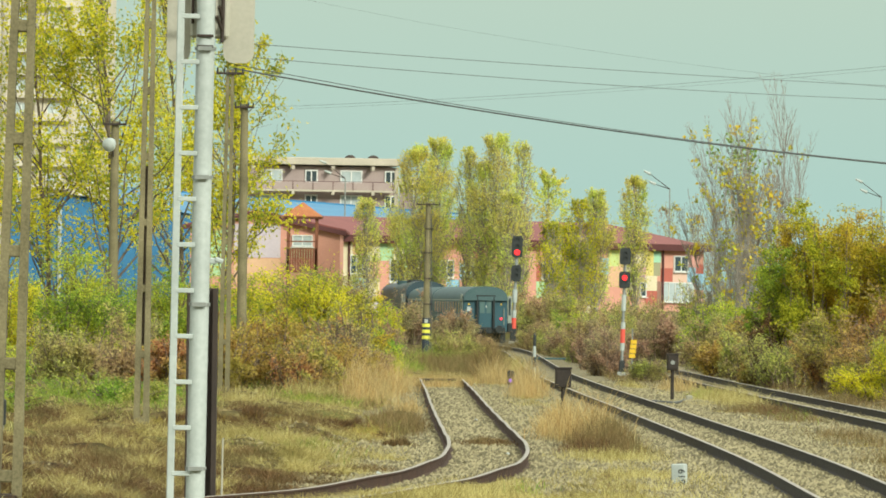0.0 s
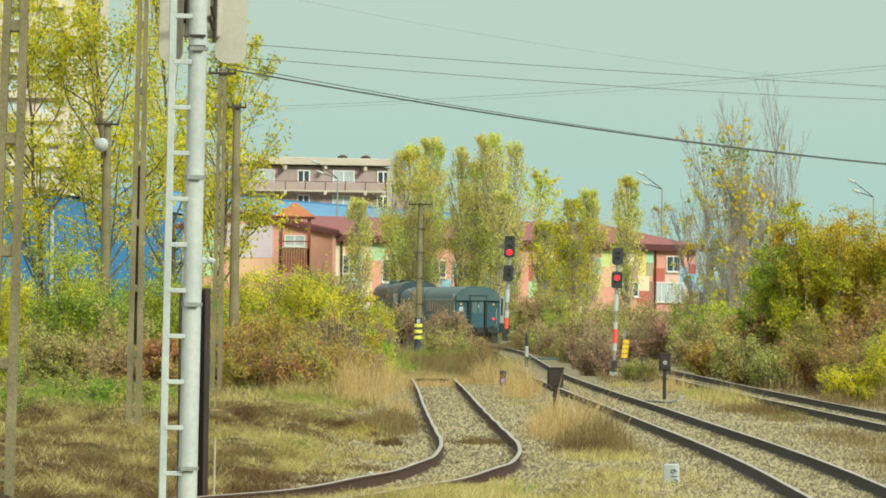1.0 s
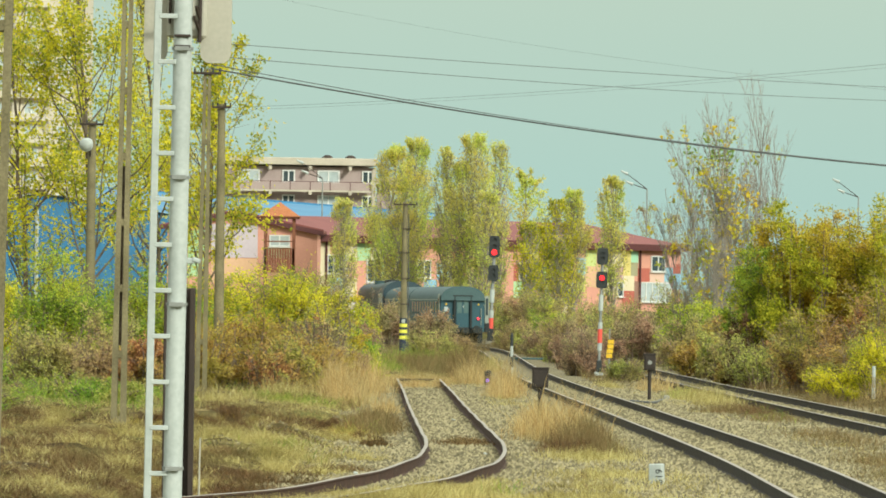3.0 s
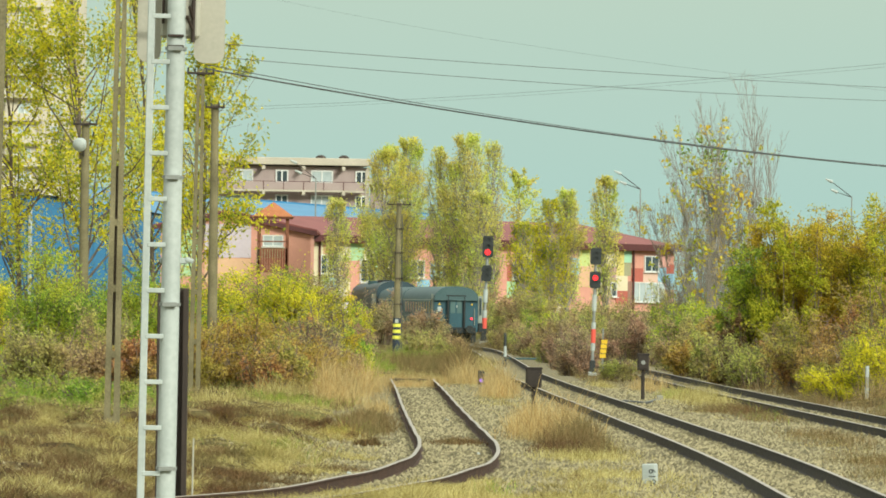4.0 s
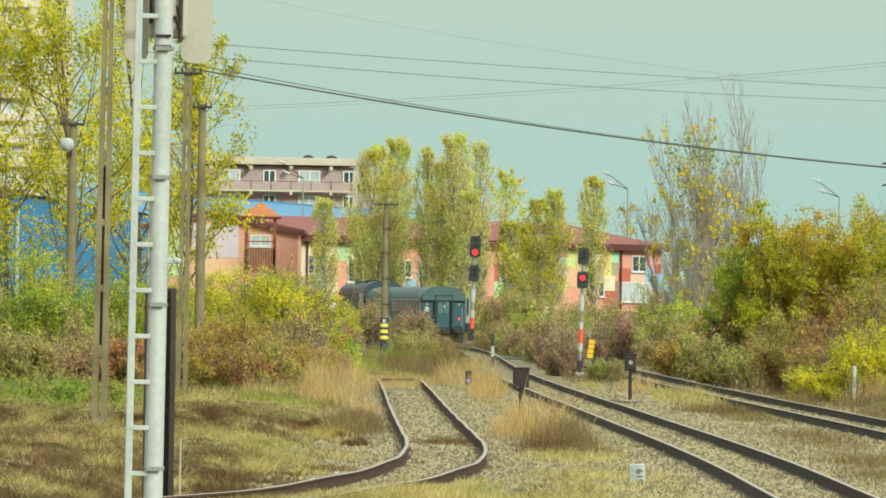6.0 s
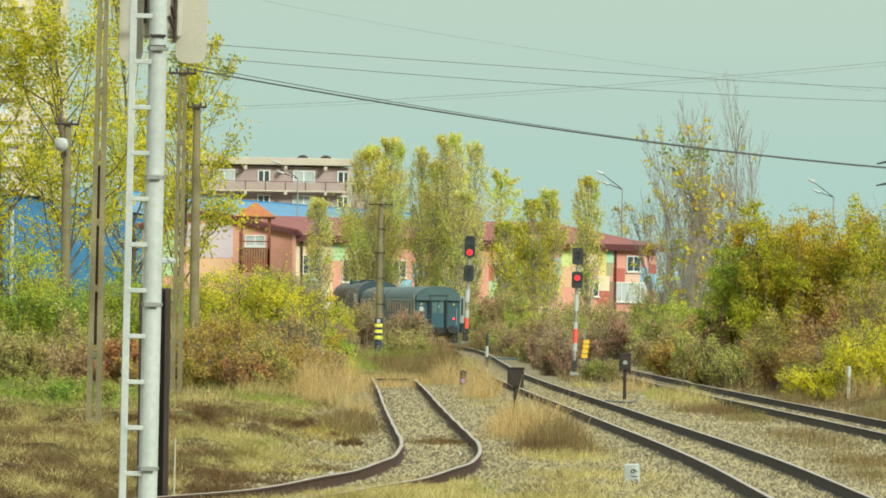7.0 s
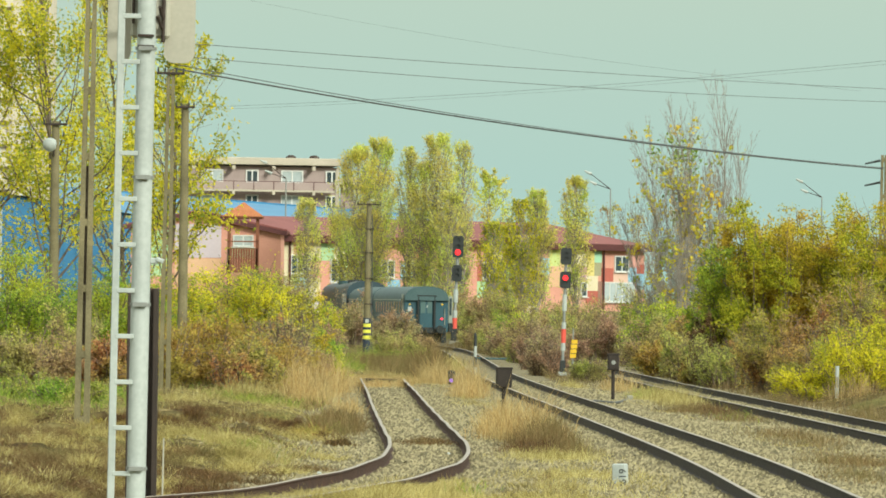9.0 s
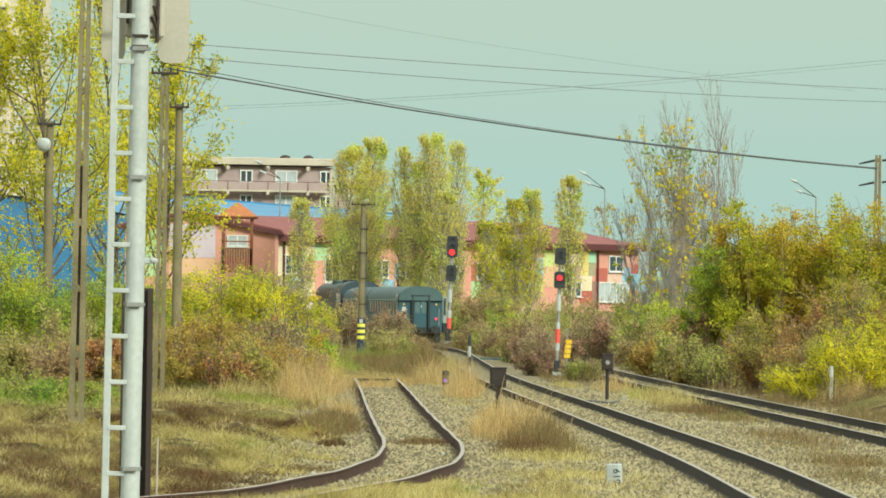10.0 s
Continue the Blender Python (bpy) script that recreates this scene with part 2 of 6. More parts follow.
# ---- mesh helpers ----
class Geo:
    """Collects vertices and faces of one mesh."""

    def __init__(self):
        self.v, self.f, self.m = [], [], []

    def add(self, verts, faces, mi=0):
        k = len(self.v)
        self.v += [tuple(p) for p in verts]
        self.f += [tuple(i + k for i in q) for q in faces]
        self.m += [mi] * len(faces)
        return self

    def box(self, c, s, rz=0.0, bev=0.0, mi=0, tilt=0.0):
        bm = bmesh.new()
        bmesh.ops.create_cube(bm, size=1)
        bmesh.ops.scale(bm, vec=s, verts=bm.verts)
        if bev:
            bmesh.ops.bevel(bm, geom=list(bm.edges), offset=bev, segments=1, affect="EDGES")
        bm.transform(pose(*c, 0, tilt, rz))
        bm.verts.index_update()
        self.add([v.co for v in bm.verts], [[v.index for v in f.verts] for f in bm.faces], mi)
        bm.free()
        return self

    def tube(self, p0, p1, r0, r1=None, n=8, mi=0, caps=True):
        p0, p1 = Vector(p0), Vector(p1)
        r1 = r0 if r1 is None else r1
        a = (p1 - p0).normalized()
        u = a.orthogonal().normalized()
        w = a.cross(u)
        ring = [(math.cos(2 * math.pi * i / n), math.sin(2 * math.pi * i / n)) for i in range(n)]
        vs = [p0 + (u * c + w * s) * r0 for c, s in ring] + [p1 + (u * c + w * s) * r1 for c, s in ring]
        fs = [(i, (i + 1) % n, n + (i + 1) % n, n + i) for i in range(n)]
        if caps:
            fs += [tuple(range(n))[::-1], tuple(range(n, 2 * n))]
        return self.add(vs, fs, mi)

    def sweep(self, prof, frames, mis=None):
        """A closed profile [(side, up)] along frames [(point, side vector)]."""
        n, k = len(prof), len(self.v)
        for p, sd in frames:
            self.v += [(p[0] + sd[0] * a, p[1] + sd[1] * a, p[2] + b) for a, b in prof]
        for j in range(len(frames) - 1):
            for i in range(n):
                i2 = (i + 1) % n
                self.f.append((k + j * n + i, k + j * n + i2, k + (j + 1) * n + i2, k + (j + 1) * n + i))
                self.m.append(mis[i] if mis else 0)
        self.f += [tuple(range(k, k + n))[::-1], tuple(range(k + (len(frames) - 1) * n, k + len(frames) * n))]
        self.m += [0, 0]
        return self

    def extrude(self, outline, y0, y1, mi=0):
        """An outline [(x, z)] pushed from y0 to y1."""
        n = len(outline)
        vs = [(x, y0, z) for x, z in outline] + [(x, y1, z) for x, z in outline]
        fs = [(i, (i + 1) % n, n + (i + 1) % n, n + i) for i in range(n)] + [tuple(range(n))[::-1], tuple(range(n, 2 * n))]
        return self.add(vs, fs, mi)

    def mesh(self, name, mats, smooth=False):
        me = bpy.data.meshes.new(name)
        me.from_pydata(self.v, [], self.f)
        for m in (mats if isinstance(mats, (list, tuple)) else [mats]):
            me.materials.append(m)
        me.polygons.foreach_set("material_index", self.m)
        bm = bmesh.new()
        bm.from_mesh(me)
        bmesh.ops.recalc_face_normals(bm, faces=bm.faces)
        bm.to_mesh(me)
        bm.free()
        if smooth:
            me.polygons.foreach_set("use_smooth", [True] * len(me.polygons))
            me.set_sharp_from_angle(angle=radians(40))
        return me


def part(name, geo, mat, parent=None, label="", at=None, smooth=False):
    ob = new(name, geo if isinstance(geo, bpy.types.Mesh) else geo.mesh(name, mat, smooth))
    if parent is not None:
        ob.parent = parent
    if at is not None:
        ob.matrix_basis = at
    return tagged(ob, label)


def thing(name, label, category, m, group="", kind=""):
    ob = new(name)
    ob.matrix_basis = m
    ob.empty_display_size = 0.2
    return tagged(ob, label, category, group, kind)


def many(name, verts, faces, mat):
    """A mesh from arrays of vertices and equal-sided faces."""
    me = bpy.data.meshes.new(name)
    n, k = faces.shape
    me.vertices.add(len(verts))
    me.vertices.foreach_set("co", np.ascontiguousarray(verts, np.float32).ravel())
    me.loops.add(n * k)
    me.loops.foreach_set("vertex_index", np.ascontiguousarray(faces, np.int32).ravel())
    me.polygons.add(n)
    me.polygons.foreach_set("loop_start", np.arange(0, n * k, k, dtype=np.int32))
    me.materials.append(mat)
    me.update(calc_edges=True)
    return me


def leaf_mesh(name, c, size, mat, rng, droop=0.0, turn=0.75):
    """Small diamond leaves at the points c; they turn their faces towards the light by turn."""
    n = len(c)
    a = rng.normal(size=(n, 3))
    a[:, 2] -= droop
    a /= np.linalg.norm(a, axis=1)[:, None]
    face = rng.normal(size=(n, 3)) + turn * np.array([0.8, -1.2, 1.1])
    b = np.cross(a, face)
    b /= np.linalg.norm(b, axis=1)[:, None] + 1e-9
    a = np.cross(face, b)
    a /= np.linalg.norm(a, axis=1)[:, None] + 1e-9
    s = (size * rng.uniform(0.6, 1.35, n))[:, None]
    if size < 0.2:
        v = np.stack([c - a * s * 0.5 + b * s * 0.3, c + a * s * 0.6, c - a * s * 0.45 - b * s * 0.38], 1).reshape(-1, 3)
        return many(name, v, np.arange(3 * n).reshape(n, 3), mat)
    v = np.stack([c - a * s * 0.5, c + b * s * 0.33, c + a * s * 0.55, c - b * s * 0.33], 1).reshape(-1, 3)
    return many(name, v, np.arange(4 * n).reshape(n, 4), mat)


def tubes(name, segs, mat, n=5):
    """Tapered limbs: segs of (p0, p1, r0, r1)."""
    p0, p1 = np.array([s[0] for s in segs], float), np.array([s[1] for s in segs], float)
    r0, r1 = np.array([s[2] for s in segs])[:, None, None], np.array([s[3] for s in segs])[:, None, None]
    a = p1 - p0
    a /= np.linalg.norm(a, axis=1)[:, None] + 1e-9
    ref = np.where(np.abs(a[:, 2:3]) > 0.9, np.array([[1.0, 0, 0]]), np.array([[0, 0, 1.0]]))
    u = np.cross(a, ref)
    u /= np.linalg.norm(u, axis=1)[:, None]
    w = np.cross(a, u)
    t = np.arange(n) * 2 * np.pi / n
    ring = u[:, None] * np.cos(t)[None, :, None] + w[:, None] * np.sin(t)[None, :, None]
    v = np.concatenate([p0[:, None] + ring * r0, p1[:, None] + ring * r1], 1).reshape(-1, 3)
    i = np.arange(n)
    q = np.stack([i, (i + 1) % n, n + (i + 1) % n, n + i], 1)
    f = (q[None] + (np.arange(len(segs)) * 2 * n)[:, None, None]).reshape(-1, 4)
    return many(name, v, f, mat)


# ---- the lie of the land and the tracks ----
def spline(points, step=1.0):
    """A smooth line through (x, y) points, y rising, one point every step metres of y."""
    ys = np.arange(points[0][1], points[-1][1] + 1e-6, step)
    px, py = np.array([p[0] for p in points], float), np.array([p[1] for p in points], float)
    g = np.gradient(px, py)
    j = np.clip(np.searchsorted(py, ys, "right") - 1, 0, len(py) - 2)
    h = py[j + 1] - py[j]
    t = (ys - py[j]) / h
    xs = ((2 * t**3 - 3 * t**2 + 1) * px[j] + (t**3 - 2 * t**2 + t) * h * g[j]
          + (-2 * t**3 + 3 * t**2) * px[j + 1] + (t**3 - t**2) * h * g[j + 1])
    return xs, ys


MAIN = spline([(6.1, 40), (6.2, 70), (6.25, 85), (6.27, 98), (6.11, 114), (5.78, 133), (5.5, 150), (5.05, 175), (4.65, 200),
               (4.42, 220), (4.35, 255), (4.38, 290), (4.32, 320), (3.95, 342), (2.80, 366), (1.30, 383), (-1.7, 411), (-8, 450)])
SPUR = spline([(-5.6, 70), (-4.15, 74.5), (-2.35, 78.6), (-0.95, 84.5), (-0.1, 90.5), (0.42, 95.5), (0.75, 101), (0.9, 107), (0.92, 113),
               (0.83, 121), (0.65, 137), (0.47, 155), (0.3, 175), (0.12, 192), (-0.05, 207)])
SIDE = spline([(14.6, 40), (12.6, 80), (11.75, 120), (11.2, 145), (10.85, 160), (10.4, 180), (10.0, 200), (9.7, 220), (9.3, 250), (9.2, 330)])
TRACKS = (MAIN, SPUR, SIDE)


def off_track(x, y):
    """Distance of the points x, y from the nearest centre line, and from each."""
    out = []
    for xs, ys in TRACKS:
        cx = np.interp(y, ys, xs)
        slope = np.interp(y, ys, np.gradient(xs, ys))
        d = np.abs(x - cx) / np.sqrt(1 + slope**2)
        out.append(np.where((y < ys[0] - 1) | (y > ys[-1] + 1), 50.0, d))
    return np.minimum.reduce(out), out


def lumps(x, y, size, seed):
    """Smooth unevenness between about -1 and 1."""
    r = np.random.default_rng(seed)
    z = np.zeros(np.shape(x))
    for k in range(7):
        a, ph, fr = r.uniform(0, 6.28), r.uniform(0, 6.28), r.uniform(0.6, 1.7)
        z = z + np.sin((x * np.cos(a) + y * np.sin(a)) * fr * 6.28 / size + ph)
    return z / 4


def land(x, y):
    """Height of the ground."""
    x, y = np.asarray(x, float), np.asarray(y, float)
    d, each = off_track(x, y)
    bed = np.interp(d, [0, 1.7, 2.9, 5], [-0.215, -0.22, -0.30, -0.45])
    base = -0.22 + 0.06 * lumps(x, y, 5, 3) + 0.07 * lumps(x, y, 17, 4)
    base = base + np.interp(x, [-14, -5, -3, 0], [0.5, 0.15, 0.05, 0.0]) + np.interp(x, [12.5, 16], [0.0, 0.5])
    base = base + np.clip(-1 - x, 0, 1) * (0.12 * lumps(x, y, 2.6, 51) + 0.07 * lumps(x, y, 1.5, 52))
    base = base + 0.28 * np.exp(-((x + 2.4) / 1.5)**2 - ((y - 112) / 9)**2)
    lip = np.interp(x, [-9, -4.8, -2.2, -1.2, -0.4], [119, 123, 130, 121, 108]) + 1.5 * lumps(x, y, 1.4, 53)
    base = base + 0.30 * np.clip((y - lip) / 0.9, 0, 1) * np.clip(1 - (y - lip - 6) / 26, 0, 1) * np.interp(x, [-9, -6, -1.2, -0.4], [0.3, 1, 1, 0])
    base = base + np.interp(y, [330, 430, 480, 3000], [0, 1.5, 1.9, 2.0])
    near = np.clip((d - 1.7) / 1.6, 0, 1)
    return bed * (1 - near) + np.maximum(base, bed - 0.1) * near


gx = np.concatenate([[-3000, -1200, -500, -200, -100, -60, -40], np.arange(-30, 30.1, 0.4), [40, 60, 100, 200, 500, 1200, 3000]])
gy = np.concatenate([[-2000, -600, -200, -60, -20, 10, 40], np.arange(60, 215, 0.6), np.arange(216, 470, 2.0), [500, 560, 640, 800, 1100, 1600, 2400, 3600]])
GX, GY = np.meshgrid(gx, gy)
nv = len(gx)
ii, jj = np.meshgrid(np.arange(len(gx) - 1), np.arange(len(gy) - 1))
quads = np.stack([jj * nv + ii, jj * nv + ii + 1, (jj + 1) * nv + ii + 1, (jj + 1) * nv + ii], -1).reshape(-1, 4)
GZ = land(GX, GY)
gm = many("ground", np.stack([GX, GY, GZ], -1).reshape(-1, 3), quads, M_GROUND)
gm.materials.append(M_BED)
mid_d = off_track((GX[:-1, :-1] + GX[1:, 1:]) / 2, (GY[:-1, :-1] + GY[1:, 1:]) / 2)[0]
edge_d = 2.6 + 0.5 * lumps(GX[:-1, :-1], GY[:-1, :-1], 4, 9)
gm.polygons.foreach_set("material_index", ((mid_d < edge_d).astype(np.int32)).ravel())
gm.polygons.foreach_set("use_smooth", np.ones(len(quads), bool))
tagged(new("ground", gm), "rough autumn ground with dry grass and ballast beds", "ground", kind="structure")

RAIL = [(-0.095, -0.25), (0.095, -0.25), (0.095, -0.225), (0.012, -0.19), (0.012, -0.048), (0.037, -0.034), (0.037, -0.006), (0.028, 0.0),
        (-0.028, 0.0), (-0.037, -0.006), (-0.037, -0.034), (-0.012, -0.048), (-0.012, -0.19), (-0.095, -0.225)]


def lay_track(label, line, web, y0, y1, wobble=0.0, seed=1):
    xs, ys = line
    keep = (ys >= y0) & (ys <= y1)
    sl = np.gradient(xs, ys)[keep]
    xs, ys = xs[keep], ys[keep]
    t = thing("railway_track", label, "railway track", pose(0, 0, 0))
    for side in (-1, 1):
        fr = []
        for i in range(len(xs)):
            n = 1 / math.sqrt(1 + sl[i]**2)
            sd = (n, -sl[i] * n)
            o = side * 0.7535
            dz = wobble * math.sin(ys[i] * 0.7 + seed + side)
            fr.append(((xs[i] + sd[0] * o, ys[i] + sd[1] * o, dz), sd))
        g = Geo().sweep(RAIL, fr, [0, 0, 0, 0, 0, 0, 1, 1, 1, 0, 0, 0, 0, 0])
        part("rail", g, [web, M_RAILTOP], t)
    return t


lay_track("main railway track with dark worn rails in ballast", MAIN, M_RAILDARK, 40, 450)
lay_track("rusty siding track bending through ballast and weeds", SPUR, M_RUST, 70, 203, 0.012, 4)
lay_track("second railway track with dark rails beside bushes", SIDE, M_RAILDARK, 40, 330)

# ---- poles, signals and small railway things ----
def zat(x, y):
    return float(land(x, y))


def slotted_pole(x, y, top, w, label, lean=0.0, arm=0.0, lw=0.395, low_web=0.15, step=1.4):
    """A concrete pole of two tapering legs with cross webs between tall slots."""
    z = zat(x, y) - 0.1
    t = thing("concrete_pole", label, "utility pole", pose(x, y, z, 0, lean, 0), "poles along the line")
    h = top - z
    for side in (-1, 1):
        g = Geo()
        wb, wt = w / 2, w / 2 * 0.62
        vs = []
        for zz, ww in ((0, wb), (h, wt)):
            a, b = side * ww * (1 - 2 * lw), side * ww
            vs += [(a, -0.09, zz), (b, -0.09, zz), (b, 0.09, zz), (a, 0.09, zz)]
        g.add(vs, [(0, 1, 5, 4), (1, 2, 6, 5), (2, 3, 7, 6), (3, 0, 4, 7), (0, 3, 2, 1), (4, 5, 6, 7)])
        part("leg", g, M_CONCRETE, t)
    k = low_web - z
    while k < h:
        ww = w * (1 - 0.38 * k / h)
        part("web", Geo().box((0, 0, k), (ww * (1 - 2 * lw) + 0.04, 0.15, 0.17), bev=0.02), M_CONCRETE, t)
        k += step
    part("foot", Geo().box((0, 0, 0.12), (w * 0.8, 0.2, 0.24), bev=0.02), M_DARKSTEEL, t, "dark tarred foot")
    if arm:
        part("crossarm", Geo().box((0, -0.12, h - 0.12), (arm, 0.08, 0.07), bev=0.01), M_DARKSTEEL, t)
        for s in (-0.45, -0.2, 0.2, 0.45):
            part("insulator", Geo().tube((arm * s, -0.12, h - 0.09), (arm * s, -0.12, h + 0.04), 0.032, 0.022), M_BLACK, t)
    return t


def plain_pole(x, y, top, r, label, arm=0.8, lean=0.0, mat=None):
    z = zat(x, y) - 0.1
    t = thing("concrete_pole", label, "utility pole", pose(x, y, z, 0, lean, 0), "poles along the line")
    h = top - z
    part("post", Geo().tube((0, 0, 0), (0, 0, h), r * 1.25, r * 0.85, 10), mat or M_CONCRETE, t, smooth=True)
    part("crossarm", Geo().box((0, -r - 0.04, h - 0.1), (arm, 0.08, 0.07), bev=0.01), M_DARKSTEEL, t)
    for s in (-0.46, -0.2, 0.2, 0.46):
        part("insulator", Geo().tube((arm * s, -r - 0.04, h - 0.07), (arm * s, -r - 0.04, h + 0.05), 0.032, 0.022), M_BLACK, t)
    return t


slotted_pole(-5.95, 77.5, 11.5, 0.43, "weathered slotted concrete pole beside the grass", 1.25, lw=0.31, low_web=0.28, step=1.545)
mid_pole = slotted_pole(-6.36, 120, 11.0, 0.33, "weathered slotted concrete pole with dark slots", 0.5)
part("conduit", Geo().box((0, 0.05, 3.9), (0.06, 0.05, 3.8), bev=0.01), M_BARK, mid_pole, "dark cable conduit in the slots")
slotted_pole(-6.10, 158.5, 9.2, 0.34, "slim slotted concrete pole with a crossarm", 0.4, 0.78)
plain_pole(-6.42, 181, 9.0, 0.14, "plain round concrete pole with a short crossarm", 0.62)
lamp_pole = plain_pole(-10.85, 186, 8.55, 0.15, "plain concrete pole carrying a white floodlight", 0.8)
flood = part("floodlight", Geo().tube((-0.05, -0.16, 7.98), (-0.10, -0.30, 7.93), 0.09, 0.17, 14).tube((-0.10, -0.30, 7.93), (-0.16, -0.44, 7.86), 0.17, 0.235, 14)
             .tube((-0.16, -0.44, 7.86), (-0.19, -0.53, 7.83), 0.235, 0.21, 14).tube((-0.19, -0.53, 7.83), (-0.21, -0.60, 7.80), 0.21, 0.11, 14), M_WHITE, lamp_pole, "white round floodlight", smooth=True)
part("bracket", Geo().box((-0.04, -0.12, 7.72), (0.05, 0.16, 0.5), bev=0.01).box((-0.14, -0.3, 7.56), (0.05, 0.4, 0.05), bev=0.01), M_DARKSTEEL, flood, "dark steel bracket")
far_pole = plain_pole(-0.94, 331, 8.55, 0.17, "concrete pole with lemon and navy bands at its foot", 1.4, 0.3)
part("band", Geo().tube((0, 0, 0), (0, 0, 2.08), 0.235, 0.232, 12), M_BLUEBAND, far_pole, "navy painted foot")
for zz in (0.85, 1.2, 1.55):
    part("band", Geo().tube((0, 0, zz), (0, 0, zz + 0.2), 0.24, 0.24, 12), M_LEMON, far_pole, "lemon painted band")
part("number_plate", Geo().box((0, -0.245, 1.90), (0.20, 0.02, 0.22), bev=0.01), M_WHITE, far_pole, "small white plate")
part("cable", Geo().tube((0.3, -0.05, 0.2), (0.2, -0.05, 8.2), 0.03, 0.03, 6), M_WIRE, far_pole, "dark cable down the side")
for zz in (2.9, 4.4, 5.9, 7.3):
    part("clamp", Geo().box((0.08, -0.05, zz), (0.5, 0.3, 0.06), bev=0.01), M_DARKSTEEL, far_pole)

# the white mast close by, seen from behind
mast = thing("signal_mast", "white painted signal mast with ladder and cream backplates", "railway signal", pose(-1.745, 40, -0.45, 0, 0.5, 0))
part("post", Geo().tube((0, 0, 0), (0, 0, 6.6), 0.069, 0.065, 20), M_WHITE, mast, smooth=True)
part("base", Geo().box((0, 0, 0.1), (0.4, 0.4, 0.2), bev=0.03), M_GREYCON, mast)
ladder = part("ladder", Geo().box((-0.176, -0.05, 3.2), (0.052, 0.02, 6.2), bev=0.006), M_WHITE, mast, "white flat steel ladder rail")
for i in range(19):
    part("rung", Geo().box((-0.105, -0.052, 0.345 + 0.3235 * i), (0.13, 0.022, 0.034), bev=0.004), M_WHITE, ladder)
for zz in (1.99, 3.15, 4.05, 4.96, 0.9):
    part("clamp", Geo().tube((0, 0, zz), (0, 0, zz + 0.022), 0.076, 0.076, 16).box((0.0, -0.085, zz + 0.01), (0.10, 0.03, 0.03)), M_GALV, mast, "grey steel clamp")
part("bracket", Geo().box((0.02, 0.02, 3.47), (0.20, 0.05, 0.045), bev=0.008).box((0.13, 0.03, 3.475), (0.06, 0.09, 0.035), bev=0.008, tilt=20), M_WHITE, mast, "white step bracket")
for sx, wd in ((0.228, 0.22), (-0.20, 0.17)):
    out, rr = [], 0.07
    for cx, a0 in ((-1, 180), (1, 270)):
        for k in range(5):
            a = radians(a0 + 22.5 * k)
            out.append((sx + cx * (wd / 2 - rr) + rr * math.cos(a), 4.95 + rr * math.sin(a)))
    out += [(sx + wd / 2, 6.9), (sx - wd / 2, 6.9)]
    part("backplate", Geo().extrude(out, 0.16, 0.19), M_PLATE, mast, "cream enamelled backplate")
part("head_box", Geo().box((0.02, 0.13, 5.9), (0.28, 0.10, 1.7), bev=0.02), M_PLATE, mast, "cream signal head seen from behind")
for zz in (4.985, 5.06):
    part("hinge", Geo().box((0.0, -0.07, zz), (0.115, 0.03, 0.018), bev=0.003), M_DARKSTEEL, mast)
part("cable", Geo().tube((0.115, 0.05, 5.02), (0.12, 0.05, 6.4), 0.014, 0.014, 8).tube((0.075, -0.03, 5.2), (0.115, 0.05, 5.10), 0.012, 0.012, 6)
     .tube((0.09, -0.03, 5.27), (0.115, 0.05, 5.18), 0.012, 0.012, 6), M_DARKSTEEL, mast, "dark cable and hook")
part("strap", Geo().box((-0.098, 0.06, 5.3), (0.02, 0.03, 0.30), bev=0.004), M_DARKSTEEL, mast)

post = thing("steel_post", "dark brown steel channel post standing in grass", "post", pose(-3.38, 79.5, -0.3))
part("web", Geo().box((0, 0.1, 1.6), (0.34, 0.03, 3.2), bev=0.005), M_DARKSTEEL, post)
for sx in (-0.17, 0.19):
    part("flange", Geo().box((sx, 0, 1.6), (0.075, 0.2, 3.2), bev=0.008), M_DARKSTEEL, post)
stick = thing("stake", "thin pale stake standing in dry grass", "stake", pose(-3.06, 79.3, -0.3))
part("rod", Geo().tube((0, 0, 0), (0.01, 0, 1.1), 0.014, 0.012, 6), M_PLATE, stick)


